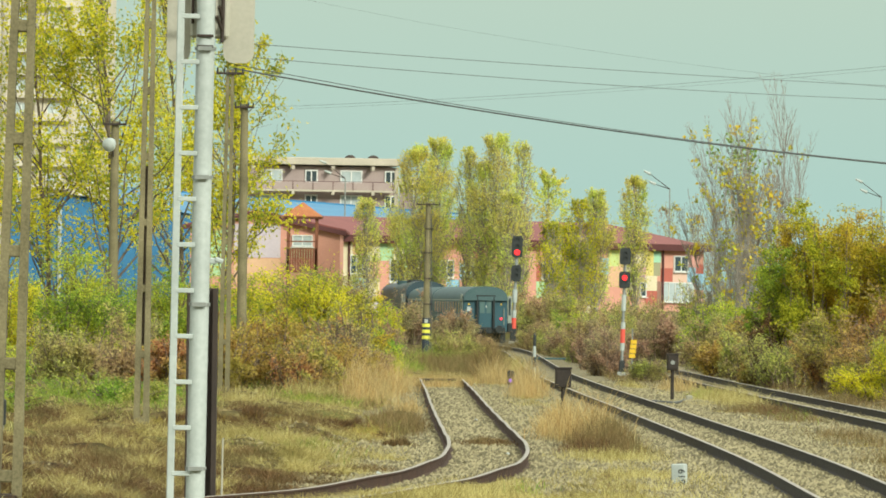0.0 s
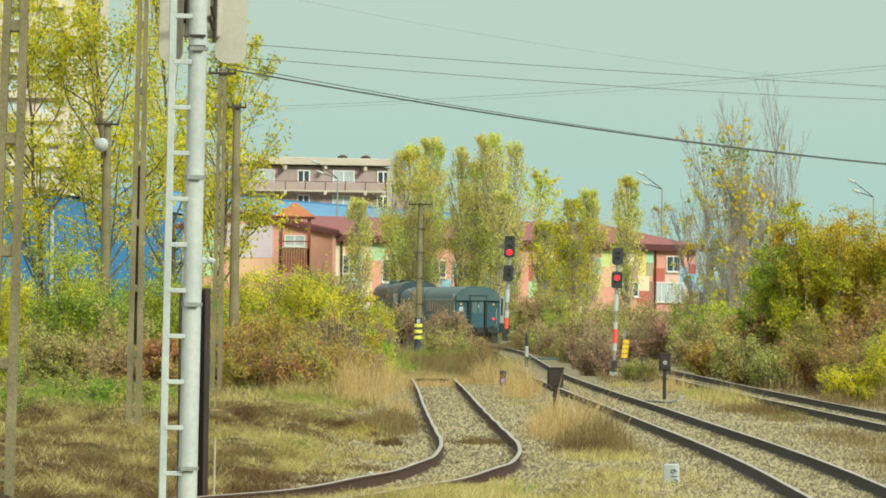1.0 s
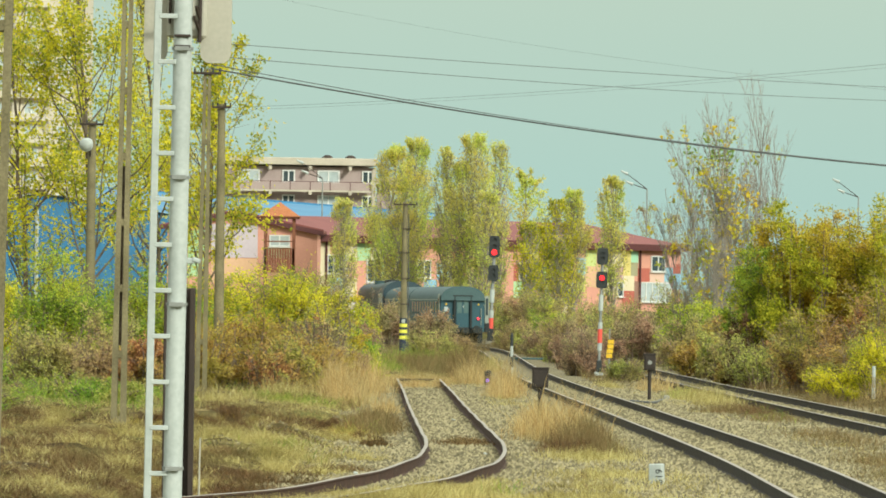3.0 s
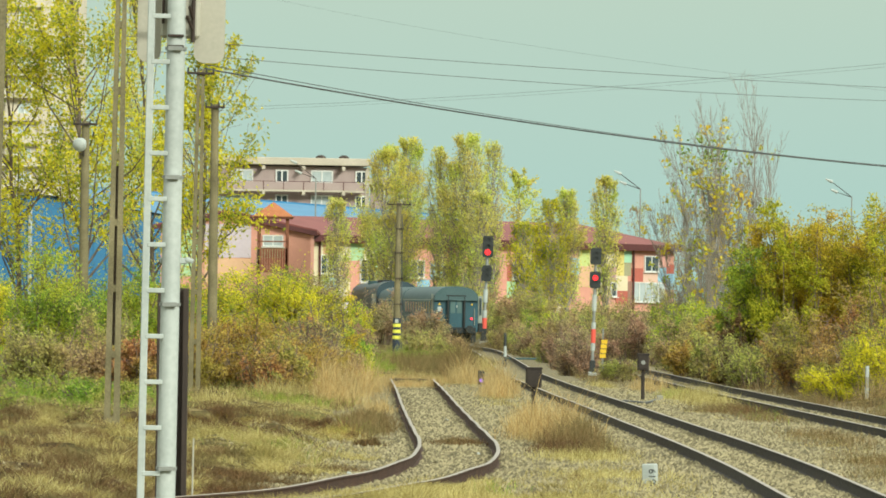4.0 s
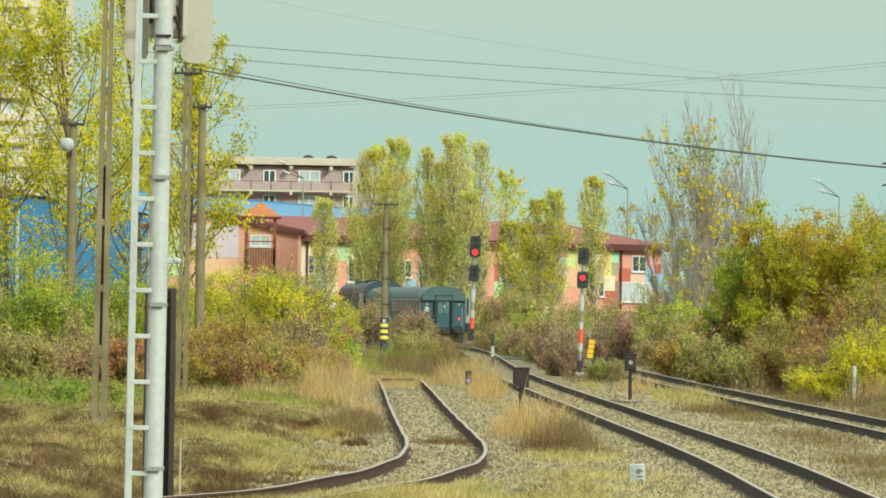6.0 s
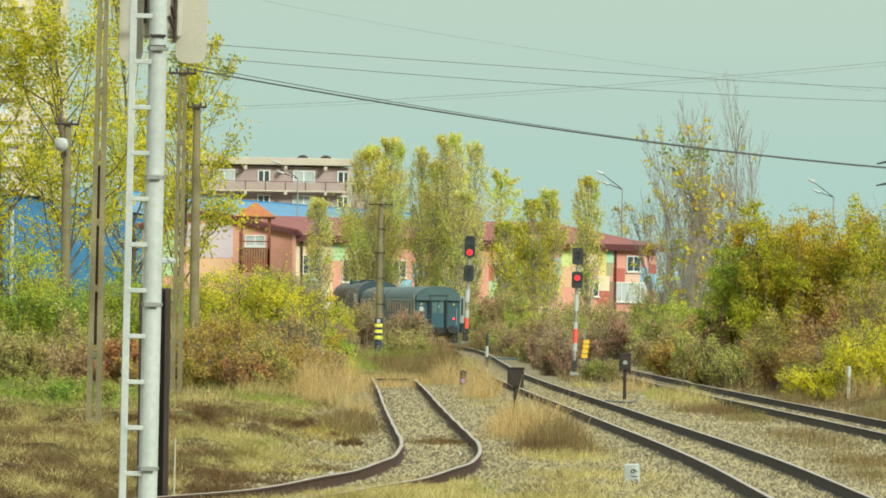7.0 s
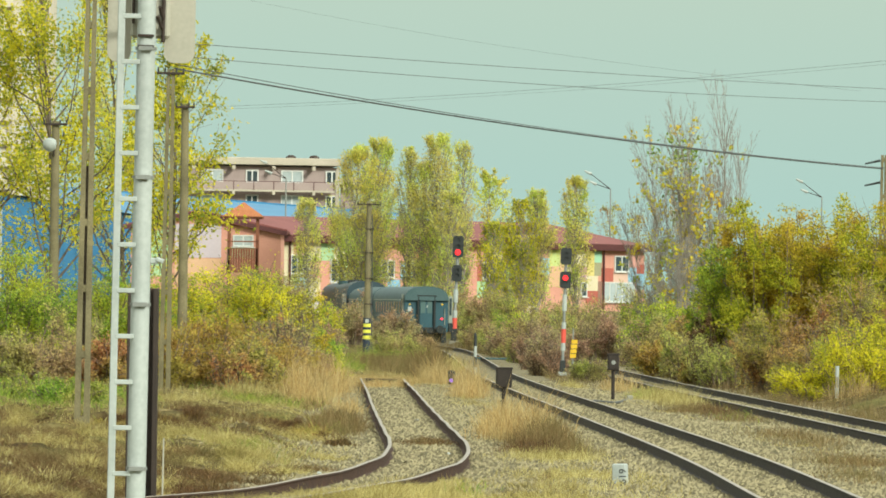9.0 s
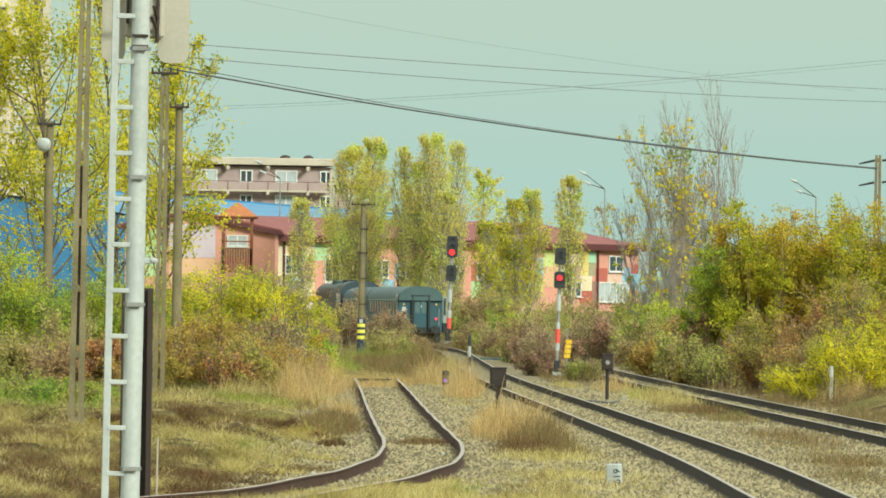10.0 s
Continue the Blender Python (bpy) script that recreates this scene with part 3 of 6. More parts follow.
def light_signal(x, y, base, label, heads, bands, lean, foot, k=1.0):
    """A mast with black heads; heads: (height of the middle, height, width, red lens height or None)."""
    t = thing("railway_signal", label, "railway signal", pose(x, y, base, 0, lean, 0) @ Matrix.Scale(k, 4), "colour light signals")
    top = max(h[0] + h[1] / 2 for h in heads)
    part("post", Geo().tube((0, 0, 0), (0, 0, top - 0.2), 0.062, 0.055, 12), M_GALV, t, smooth=True)
    for z0, z1, mat in bands:
        r = 0.096 if mat is M_RED else 0.09
        part("band", Geo().tube((0, 0, z0), (0, 0, z1), r, r, 12), mat, t)
    for zc, hh, ww, lens in heads:
        out = []
        for cx, cz, a0 in ((1, 1, 0), (-1, 1, 90), (-1, -1, 180), (1, -1, 270)):
            for k in range(4):
                a = radians(a0 + 30 * k)
                r = 0.10
                out.append((cx * (ww / 2 - r) + r * math.cos(a), zc + cz * (hh / 2 - r) + r * math.sin(a)))
        hd = part("head", Geo().extrude(out, -0.14, -0.10), M_BLACK, t, "black rounded backplate")
        part("lamp_case", Geo().box((0, 0.0, zc), (ww * 0.7, 0.22, hh * 0.8), bev=0.03), M_BLACK, hd)
        n = 3 if hh > 0.75 else 2
        for i in range(n):
            lz = zc + (i - (n - 1) / 2) * hh * 0.3
            hood = Geo()
            for k in range(9):
                a0, a1 = radians(-20 + 220 * k / 9), radians(-20 + 220 * (k + 1) / 9)
                hood.add([(0.085 * math.cos(a0), -0.14, lz + 0.085 * math.sin(a0)), (0.085 * math.cos(a1), -0.14, lz + 0.085 * math.sin(a1)),
                          (0.085 * math.cos(a1), -0.20, lz + 0.085 * math.sin(a1)), (0.085 * math.cos(a0), -0.20, lz + 0.085 * math.sin(a0))], [(0, 1, 2, 3)])
            part("hood", hood, M_TRAINDARK, hd)
        if lens is not None:
            part("lens", Geo().tube((0, -0.142, lens), (0, -0.165, lens), 0.105, 0.09, 16), M_REDLAMP, hd, "lit red lens")
    part("foot", Geo().box((0, 0, 0.06), (0.34, 0.34, 0.16), bev=0.03), M_WHITE if foot else M_GREYCON, t)
    part("cable_box", Geo().box((0, -0.09, 0.36), (0.22, 0.2, 0.46), bev=0.02), M_BLACK, t)
    part("arm", Geo().box((0, 0.02, heads[-1][0] + heads[-1][1] / 2 + 0.06), (0.12, 0.1, 0.2), bev=0.01), M_GALV, t)
    return t


light_signal(4.70, 375, 0.0, "tall colour light signal showing red on a banded post",
             [(3.61, 0.80, 0.40, 3.40), (2.63, 0.60, 0.375, None)],
             [(1.55, 2.03, M_WHITE), (0.21, 1.26, M_WHITE), (0.46, 0.98, M_RED)], 2.0, False, 1.8)
light_signal(7.14, 224, -0.05, "colour light signal showing red above bushes", 
             [(4.72, 0.66, 0.44, None), (3.78, 0.66, 0.44, 3.86)],
             [(2.55, 3.20, M_WHITE), (0.98, 2.10, M_WHITE), (1.28, 1.83, M_RED)], 1.1, True)

stake = thing("marker_post", "black and white banded marker post in dry grass", "marker post", pose(3.33, 202.6, -0.3))
for i in range(5):
    part("band", Geo().tube((0, 0, 0.38 * i), (0, 0, 0.38 * (i + 1)), 0.055, 0.055, 10), (M_WHITE, M_WHITE, M_BLACK, M_WHITE, M_BLACK)[i], stake)
part("cap", Geo().tube((0, 0, 1.9), (0, 0, 2.0), 0.055, 0.02, 10), M_BLACK, stake)
stake2 = thing("marker_post", "white banded marker post before russet bushes", "marker post", pose(13.9, 172.5, 0.0))
for i in range(3):
    part("band", Geo().tube((0, 0, 0.33 * i), (0, 0, 0.33 * (i + 1)), 0.06, 0.06, 10), (M_WHITE, M_GREYCON, M_WHITE)[i], stake2)

sign = thing("banded_sign", "yellow sign with dark bars on a short post", "railway sign", pose(7.62, 226, -0.4))
part("post", Geo().tube((0, 0.03, 0), (0, 0.03, 2.2), 0.03, 0.03, 8), M_GALV, sign)
for i in range(4):
    part("plate", Geo().box((0.02 * i, 0, 0.98 + 0.19 * i + 0.12), (0.25, 0.02, 0.165), bev=0.008), M_YELLOW, sign)
part("backing", Geo().box((0.03, 0.02, 1.38), (0.22, 0.015, 0.78)), M_DARKSTEEL, sign)


def box_on_post(x, y, w, h, top, label, dot):
    z = zat(x, y)
    t = thing("junction_box", label, "junction box", pose(x, y, z), "trackside boxes")
    part("post", Geo().tube((0, 0, -0.1), (0, 0, top - z - h * 0.6), 0.06, 0.055, 10), M_BOX, t)
    b = part("box", Geo().box((0, 0, top - z - h / 2), (w, w * 0.7, h), bev=0.025), M_BOX, t)
    part("lid", Geo().box((0, 0, top - z + 0.01), (w * 1.08, w * 0.78, 0.05), bev=0.01), M_BOX, b)
    part("door", Geo().box((0, -w * 0.36, top - z - h / 2), (w * 0.8, 0.02, h * 0.75), bev=0.008), M_BOX, b)
    if dot:
        part("plate", Geo().tube((0, -w * 0.37, top - z - h * 0.5), (0, -w * 0.4, top - z - h * 0.5), 0.07, 0.07, 10), M_GALV, b, "grey round plate")
    return t


box_on_post(3.30, 153, 0.44, 0.52, 1.0, "dark tarred cable box on a stout post", False)
box_on_post(7.28, 178, 0.36, 0.50, 1.20, "dark square box with a grey disc on a post", True)
for x, y, lab in ((2.42, 197, "small dark dwarf signal with violet lens in grass"), (-8.35, 107, "dark dwarf signal with violet lens beside pole")):
    z = zat(x, y)
    d = thing("dwarf_signal", lab, "dwarf signal", pose(x, y, z), "shunting signals")
    part("case", Geo().box((0, 0, 0.42), (0.24, 0.2, 0.5), bev=0.03), M_BLACK, d)
    part("pedestal", Geo().box((0, 0, 0.08), (0.16, 0.16, 0.2), bev=0.02), M_GALV, d)
    part("lens", Geo().tube((0, -0.10, 0.32), (0, -0.13, 0.32), 0.07, 0.06, 12), M_VIOLET, d, "lit violet lens")
    part("hood", Geo().box((0, -0.14, 0.43), (0.18, 0.1, 0.02)), M_BLACK, d)

mz = zat(3.97, 93.5) - 0.05
stone = thing("distance_marker", "whitewashed concrete distance marker with sideways number", "marker stone", pose(3.97, 93.5, mz, 0, -2, -20))
part("block", Geo().box((0, 0, 0.21), (0.235, 0.16, 0.42), bev=0.018), M_WHITE, stone)
curve = bpy.data.curves.new("number", "FONT")
curve.body, curve.size, curve.extrude, curve.align_x, curve.align_y = "619", 0.17, 0.002, "CENTER", "CENTER"
curve.materials.append(M_BLACK)
num = new("number", curve)
num.parent = stone
num.matrix_basis = pose(0.06, -0.0825, 0.21, 90, 90, 0)
dg = bpy.context.evaluated_depsgraph_get()
num_mesh = bpy.data.meshes.new_from_object(num.evaluated_get(dg))
num_m = num.matrix_basis.copy()
bpy.data.objects.remove(num)
part("number", num_mesh, None, stone, "black painted number", at=num_m)

hose = thing("cable", "black cable lying on ballast with a grey end", "cable", pose(0, 0, 0))
hp = [(6.45, 172), (6.7, 170.5), (7.0, 169.8), (7.25, 171.5), (7.5, 174.5), (7.72, 177)]
g = Geo()
for (x0, y0), (x1, y1) in zip(hp, hp[1:]):
    g.tube((x0, y0, zat(x0, y0) + 0.05), (x1, y1, zat(x1, y1) + 0.05), 0.04, 0.04, 8)
part("hose", g, M_WIRE, hose)
part("end", Geo().box((7.8, 177.5, zat(7.8, 177.5) + 0.1), (0.2, 0.3, 0.2), bev=0.03), M_GREYCON, hose, "grey end piece")

beam = thing("buffer_beam", "dark timber beam across the end of the siding", "buffer beam", pose(0, 204.5, -0.2))
part("timber", Geo().box((-0.05, 0, 0.06), (1.9, 0.3, 0.24), bev=0.03), M_BOX, beam)
bar = thing("barrier_rail", "low blue grey steel bar at the crossing", "rail", pose(5.75, 291, -0.2))
part("bar", Geo().box((0, 0, 0.12), (2.0, 0.15, 0.10), bev=0.02), M_TRAINROOF, bar)


def wire(label, p0, p1, sag, r, n=24):
    """One sagging wire as a single tube."""
    p0, p1 = Vector(p0), Vector(p1)
    side = (p1 - p0).cross(Vector((0, 0, 1))).normalized()
    prof = [(r * math.cos(k * math.pi / 3), r * math.sin(k * math.pi / 3)) for k in range(6)]
    fr = []
    for i in range(n + 1):
        p = p0.lerp(p1, i / n)
        fr.append(((p.x, p.y, p.z - sag * 4 * (i / n) * (1 - i / n)), (side.x, side.y)))
    return tagged(new("overhead_wire", Geo().sweep(prof, fr).mesh("overhead_wire", M_WIRE)), label, "overhead wire", "overhead wires")


# ---- train ----
def track_frame(y):
    xs, ys = MAIN
    return float(np.interp(y, ys, xs))


def hull(w, h0, eave, top, n=14):
    """Cross section of a coach: straight sides with a rounded roof."""
    out = [(-w / 2 + 0.04, h0), (-w / 2, h0 + 0.25), (-w / 2, eave)]
    for k in range(1, n):
        a = math.pi * (1 - k / n)
        out.append((w / 2 * math.copysign(abs(math.cos(a)) ** 0.8, math.cos(a)), eave + (top - eave) * math.sin(a) ** 0.85))
    return out + [(w / 2, eave), (w / 2, h0 + 0.25), (w / 2 - 0.04, h0)]


def bogie(t, yc):
    part("bogie", Geo().box((0, yc, 0.55), (2.1, 3.0, 0.35), bev=0.05), M_TRAINDARK, t)
    for dy in (-1.25, 1.25):
        for sx in (-0.75, 0.75):
            part("wheel", Geo().tube((sx - 0.06, yc + dy, 0.46), (sx + 0.06, yc + dy, 0.46), 0.46, 0.46, 20), M_TRAINDARK, t)


def coach(y0, length, label, windows, tail):
    x0, x1 = track_frame(y0), track_frame(y0 + length)
    ang = -math.degrees(math.atan2(x1 - x0, length))
    t = thing("railway_coach", label, "railway coach", pose(x0, y0, 0, 0, 0, ang))
    L = length
    sec = hull(2.86, 0.85, 2.88, 3.80)
    part("body", Geo().extrude(sec[:3] + [s for s in sec[3:-3] if s[1] < 3.2] + sec[-3:], 0.0, L), M_TRAIN, t, smooth=True)
    roof = [s for s in sec if s[1] >= 2.87]
    part("roof", Geo().extrude([(a * 1.008, b + 0.012) for a, b in roof], -0.22, L + 0.03), M_TRAINROOF, t, "grey green rounded roof", smooth=True)
    part("underframe", Geo().box((0, L / 2, 0.85), (2.5, L - 1, 0.35), bev=0.05), M_TRAINDARK, t)
    bogie(t, 3.4)
    bogie(t, L - 3.4)
    k = 3.0
    while k < L - 2.4:
        for sx in (-1, 1):
            wd = part("window", Geo().box((sx * 1.425, k, 2.45), (0.05, 1.15 if windows else 0.8, 0.85), bev=0.01), M_TRAINROOF, t)
            part("pane", Geo().box((sx * 1.44, k, 2.45), (0.04, 1.0 if windows else 0.66, 0.72), bev=0.01), M_TEALGLASS, wd)
        k += 1.9
    part("stripe", Geo().box((-1.437, L / 2, 2.92), (0.02, L - 0.6, 0.06)), M_CREAM, t, "cream waist line")
    part("stripe", Geo().box((-1.437, L / 2, 1.85), (0.02, L - 3.6, 0.05)), M_CREAM, t, "cream waist line")
    if tail:
        part("gangway", Geo().box((-0.53, -0.10, 2.15), (0.14, 0.24, 2.2), bev=0.03).box((0.53, -0.10, 2.15), (0.14, 0.24, 2.2), bev=0.03)
             .box((0, -0.10, 3.2), (1.35, 0.26, 0.14), bev=0.04), M_TRAINDARK, t, "black rubber gangway frame")
        part("hood", Geo().box((0, -0.03, 3.28), (1.9, 0.10, 0.14), bev=0.03), M_TRAINROOF, t)
        dr = part("end_door", Geo().box((0, -0.03, 2.1), (0.86, 0.06, 2.1), bev=0.01), M_TRAIN, t)
        for sx in (-0.22, 0.22):
            part("pane", Geo().box((sx, -0.065, 2.48), (0.32, 0.02, 0.82), bev=0.01), M_TEALGLASS, dr)
        part("sticker", Geo().box((0.05, -0.08, 2.5), (0.06, 0.02, 0.18), bev=0.02), M_WHITE, dr)
        for sx in (-1.08, 1.03):
            part("triangle", Geo().extrude([(sx - 0.08, 2.6), (sx + 0.08, 2.6), (sx, 2.74)], -0.03, 0.01), M_YELLOW, t, "orange warning triangle")
        part("plate", Geo().box((-1.08, -0.02, 2.33), (0.24, 0.03, 0.3), bev=0.01), M_PALEGLASS, t, "pale blue plate")
        part("hose", Geo().box((-1.08, -0.10, 1.42), (0.26, 0.14, 0.34), bev=0.06), M_CREAM, t, "pale coupling box")
        part("tail_lamp", Geo().tube((1.02, -0.02, 1.72), (1.02, -0.10, 1.72), 0.075, 0.07, 14), M_TAIL, t, "lit red tail lamp")
        part("tail_lamp", Geo().tube((-1.08, -0.02, 1.72), (-1.08, -0.08, 1.72), 0.09, 0.08, 14), M_RED, t, "unlit red tail lamp")
        part("handrail", Geo().tube((1.2, -0.06, 1.3), (1.2, -0.06, 2.4), 0.025, 0.025, 6), M_CREAM, t)
        part("handrail", Geo().tube((-1.2, -0.06, 1.3), (-1.2, -0.06, 2.4), 0.025, 0.025, 6), M_CREAM, t)
        for sx in (-0.87, 0.87):
            part("buffer", Geo().tube((sx, 0, 1.05), (sx, -0.5, 1.05), 0.10, 0.10, 12).tube((sx, -0.5, 1.05), (sx, -0.56, 1.05), 0.25, 0.24, 16), M_TRAINDARK, t)
        part("headstock", Geo().box((0, -0.02, 0.95), (2.6, 0.2, 0.42), bev=0.03), M_TRAINDARK, t)
        part("brake_gear", Geo().box((0, 0.7, 0.5), (2.3, 0.5, 0.62), bev=0.06), M_TRAINDARK, t)
        for sx in (-1.15, 1.15):
            part("footstep", Geo().box((sx, 0.3, 0.5), (0.36, 0.5, 0.7), bev=0.03), M_TRAINDARK, t)
        part("coupling", Geo().box((0, -0.3, 0.95), (0.16, 0.5, 0.22), bev=0.04), M_TRAINDARK, t)
        for sx in (-1, 1):
            ldr = part("side_door", Geo().box((sx * 1.50, 0.55, 2.3), (0.05, 0.9, 2.0), bev=0.01) if sx < 0 else
                       Geo().box((1.60, 0.2, 2.25), (0.26, 0.06, 1.9), bev=0.01), M_CREAM, t, "cream painted side door")
            part("pane", Geo().box((-1.53, 0.55, 2.55), (0.03, 0.5, 0.9), bev=0.01) if sx < 0 else
                 Geo().box((1.60, 0.16, 2.5), (0.14, 0.03, 1.1), bev=0.01), M_GLASS, ldr)
        part("step", Geo().box((1.62, 0.5, 1.15), (0.3, 0.9, 0.6), bev=0.03), M_TRAINDARK, t)
    return t


coach(366, 23, "dark green passenger coach with cream side doors on the track", True, True)
coach(389.7, 16, "dark green baggage coach with narrow windows", False, False)


def locomotive(y0, L):
    x0, x1 = track_frame(y0), track_frame(y0 + L)
    t = thing("locomotive", "dark blue diesel locomotive with rounded cab roof", "locomotive", pose(x0, y0, 0, 0, 0, -math.degrees(math.atan2(x1 - x0, L))))
    part("frame", Geo().box((0, L / 2, 1.2), (2.9, L, 0.4), bev=0.06), M_TRAINDARK, t)
    sec = hull(2.95, 1.2, 3.3, 4.25)
    cab = part("cab", Geo().extrude(sec, 0.2, 3.2), M_LOCO, t, smooth=True)
    part("body", Geo().extrude(hull(2.8, 1.2, 3.2, 4.12), 3.2, L - 0.3), M_LOCO, t, smooth=True)
    for sx in (-0.7, 0.7):
        part("windscreen", Geo().box((sx, 0.19, 3.0), (1.0, 0.05, 0.75), bev=0.03), M_PALEGLASS, cab)
    for yy in (1.2, 2.3):
        part("side_window", Geo().box((-1.48, yy, 3.0), (0.04, 0.8, 0.7), bev=0.03), M_PALEGLASS, cab)
    part("exhaust", Geo().box((0, 6.5, 4.2), (0.9, 1.8, 0.3), bev=0.08), M_TRAINDARK, t)
    part("fan_cowl", Geo().tube((0, 9.5, 4.0), (0, 9.5, 4.28), 0.9, 0.85, 18), M_TRAINROOF, t)
    bogie(t, 3.2)
    bogie(t, L - 3.2)


locomotive(406.4, 15.5)

# ---- buildings ----
def window_unit(t, m, w, h, lights=2, glass=None, b=0.10):
    ring = [(-w / 2, -h / 2), (w / 2, -h / 2), (w / 2, h / 2), (-w / 2, h / 2), (-w / 2 + b, -h / 2 + b), (w / 2 - b, -h / 2 + b), (w / 2 - b, h / 2 - b), (-w / 2 + b, h / 2 - b)]
    fs = []
    for k in range(4):
        n = (k + 1) % 4
        fs += [(k, n, 4 + n, 4 + k), (8 + k, 12 + k, 12 + n, 8 + n), (k, 8 + k, 8 + n, n), (4 + k, 4 + n, 12 + n, 12 + k)]
    f = Geo().add([(x, -0.09, z) for x, z in ring] + [(x, 0.03, z) for x, z in ring], fs)
    wd = part("window", f, M_FRAME, t, "white framed window", at=m)
    for i in range(1, lights):
        part("mullion", Geo().box((-w / 2 + b / 2 + (w - b) * i / lights, -0.032, 0), (b, 0.112, h - 2 * b)), M_FRAME, wd)
    for i in range(lights):
        part("pane", Geo().box((-w / 2 + w * (i + 0.5) / lights, 0.0, 0), (w / lights - 0.08, 0.04, h - 0.1)), glass or M_GLASS, wd)
    part("sill", Geo().box((0, -0.08, -h / 2 - 0.05), (w + 0.2, 0.22, 0.06)), M_FRAME, wd)
    return wd


PAINTS = {n: surface(n, lo, hi, 0.85, 0.5, 6, 0.1) for n, lo, hi in (
    ("salmon render", (0.58, 0.27, 0.20), (0.67, 0.34, 0.25)), ("rust red render", (0.40, 0.10, 0.07), (0.48, 0.14, 0.10)),
    ("cream render", (0.62, 0.55, 0.36), (0.72, 0.64, 0.44)), ("yellow render", (0.62, 0.52, 0.16), (0.70, 0.60, 0.22)),
    ("green render", (0.34, 0.54, 0.28), (0.42, 0.62, 0.36)), ("blue render", (0.22, 0.44, 0.58), (0.30, 0.52, 0.64)),
    ("pink render", (0.60, 0.30, 0.25), (0.68, 0.37, 0.31)), ("pale peach render", (0.62, 0.42, 0.32), (0.70, 0.49, 0.38)), ("mint render", (0.32, 0.60, 0.40), (0.40, 0.67, 0.47)),
    ("lime render", (0.50, 0.60, 0.20), (0.58, 0.67, 0.27)), ("olive render", (0.30, 0.29, 0.17), (0.37, 0.36, 0.22)), ("brown render", (0.26, 0.14, 0.10), (0.33, 0.19, 0.14)),
    ("mauve render", (0.40, 0.24, 0.22), (0.48, 0.30, 0.28)), ("lilac render", (0.50, 0.43, 0.47), (0.58, 0.51, 0.54)), ("peach render", (0.62, 0.38, 0.22), (0.70, 0.45, 0.28)))}
ORDER = [n + " render" for n in ("salmon", "rust red", "cream", "yellow", "green", "blue", "lilac", "peach")]
rs = np.random.default_rng(11)
LEN = 55.0
facing = math.degrees(math.atan2(45, 31.4)) * 1.0
school = thing("school_building", "two storey school with patchwork pastel walls and maroon roof", "school", pose(-8.4, 455, 1.6, 0, 0, facing))
part("wall", Geo().box((LEN / 2, 6, 3.15), (LEN, 12, 6.7)), PAINTS["salmon render"], school)
hip = 7.0
part("roof", Geo().add([(-1, -0.7, 6.35), (LEN + 0.7, -0.7, 6.35), (LEN + 0.7, 12.7, 6.35), (-1, 12.7, 6.35), (-1, 6, 8.05), (LEN - hip, 6, 8.3)],
     [(0, 1, 5, 4), (1, 2, 5), (2, 3, 4, 5), (3, 0, 4), (3, 2, 1, 0)]), M_REDROOF, school, "maroon sheet roof")
part("fascia", Geo().box((LEN / 2, -0.72, 6.2), (LEN + 1.4, 0.12, 0.55)).box((LEN + 0.72, 6, 6.2), (0.12, 13.3, 0.55)), M_FASCIA, school, "dark maroon eave boards")
part("downpipe", Geo().tube((48.1, -0.2, 0), (48.1, -0.2, 6.1), 0.09, 0.09, 8), M_FASCIA, school)
part("downpipe", Geo().tube((1.2, -0.2, 0), (1.2, -0.2, 6.1), 0.09, 0.09, 8), M_FASCIA, school)
WINS = [(0.05, 4.1, 2.6, 1.6, 3), (0.145, 3.65, 2.0, 1.9, 2), (0.275, 3.9, 2.0, 1.5, 2), (0.36, 3.9, 2.0, 1.5, 2), (0.55, 3.9, 2.0, 1.5, 2),
        (0.819, 2.5, 1.0, 1.3, 1), (0.930, 4.80, 2.3, 1.42, 2), (0.922, 2.3, 5.2, 1.75, 5)]
cell = 1.9
for iq in range(20):
    for iz in range(4):
        q = (iq + 0.5) * cell
        zc = 0.2 + iz * 1.42
        pick = rs.choice(len(ORDER), p=[0.46, 0.03, 0.20, 0.08, 0.08, 0.08, 0.03, 0.04])
        if q / LEN < 0.04:
            pick = 2
        part("wall_panel", Geo().box((q, -0.012 - 0.003 * (iz % 2), zc + 0.7), (cell - 0.01, 0.03, 1.40)), PAINTS[ORDER[pick]], school)
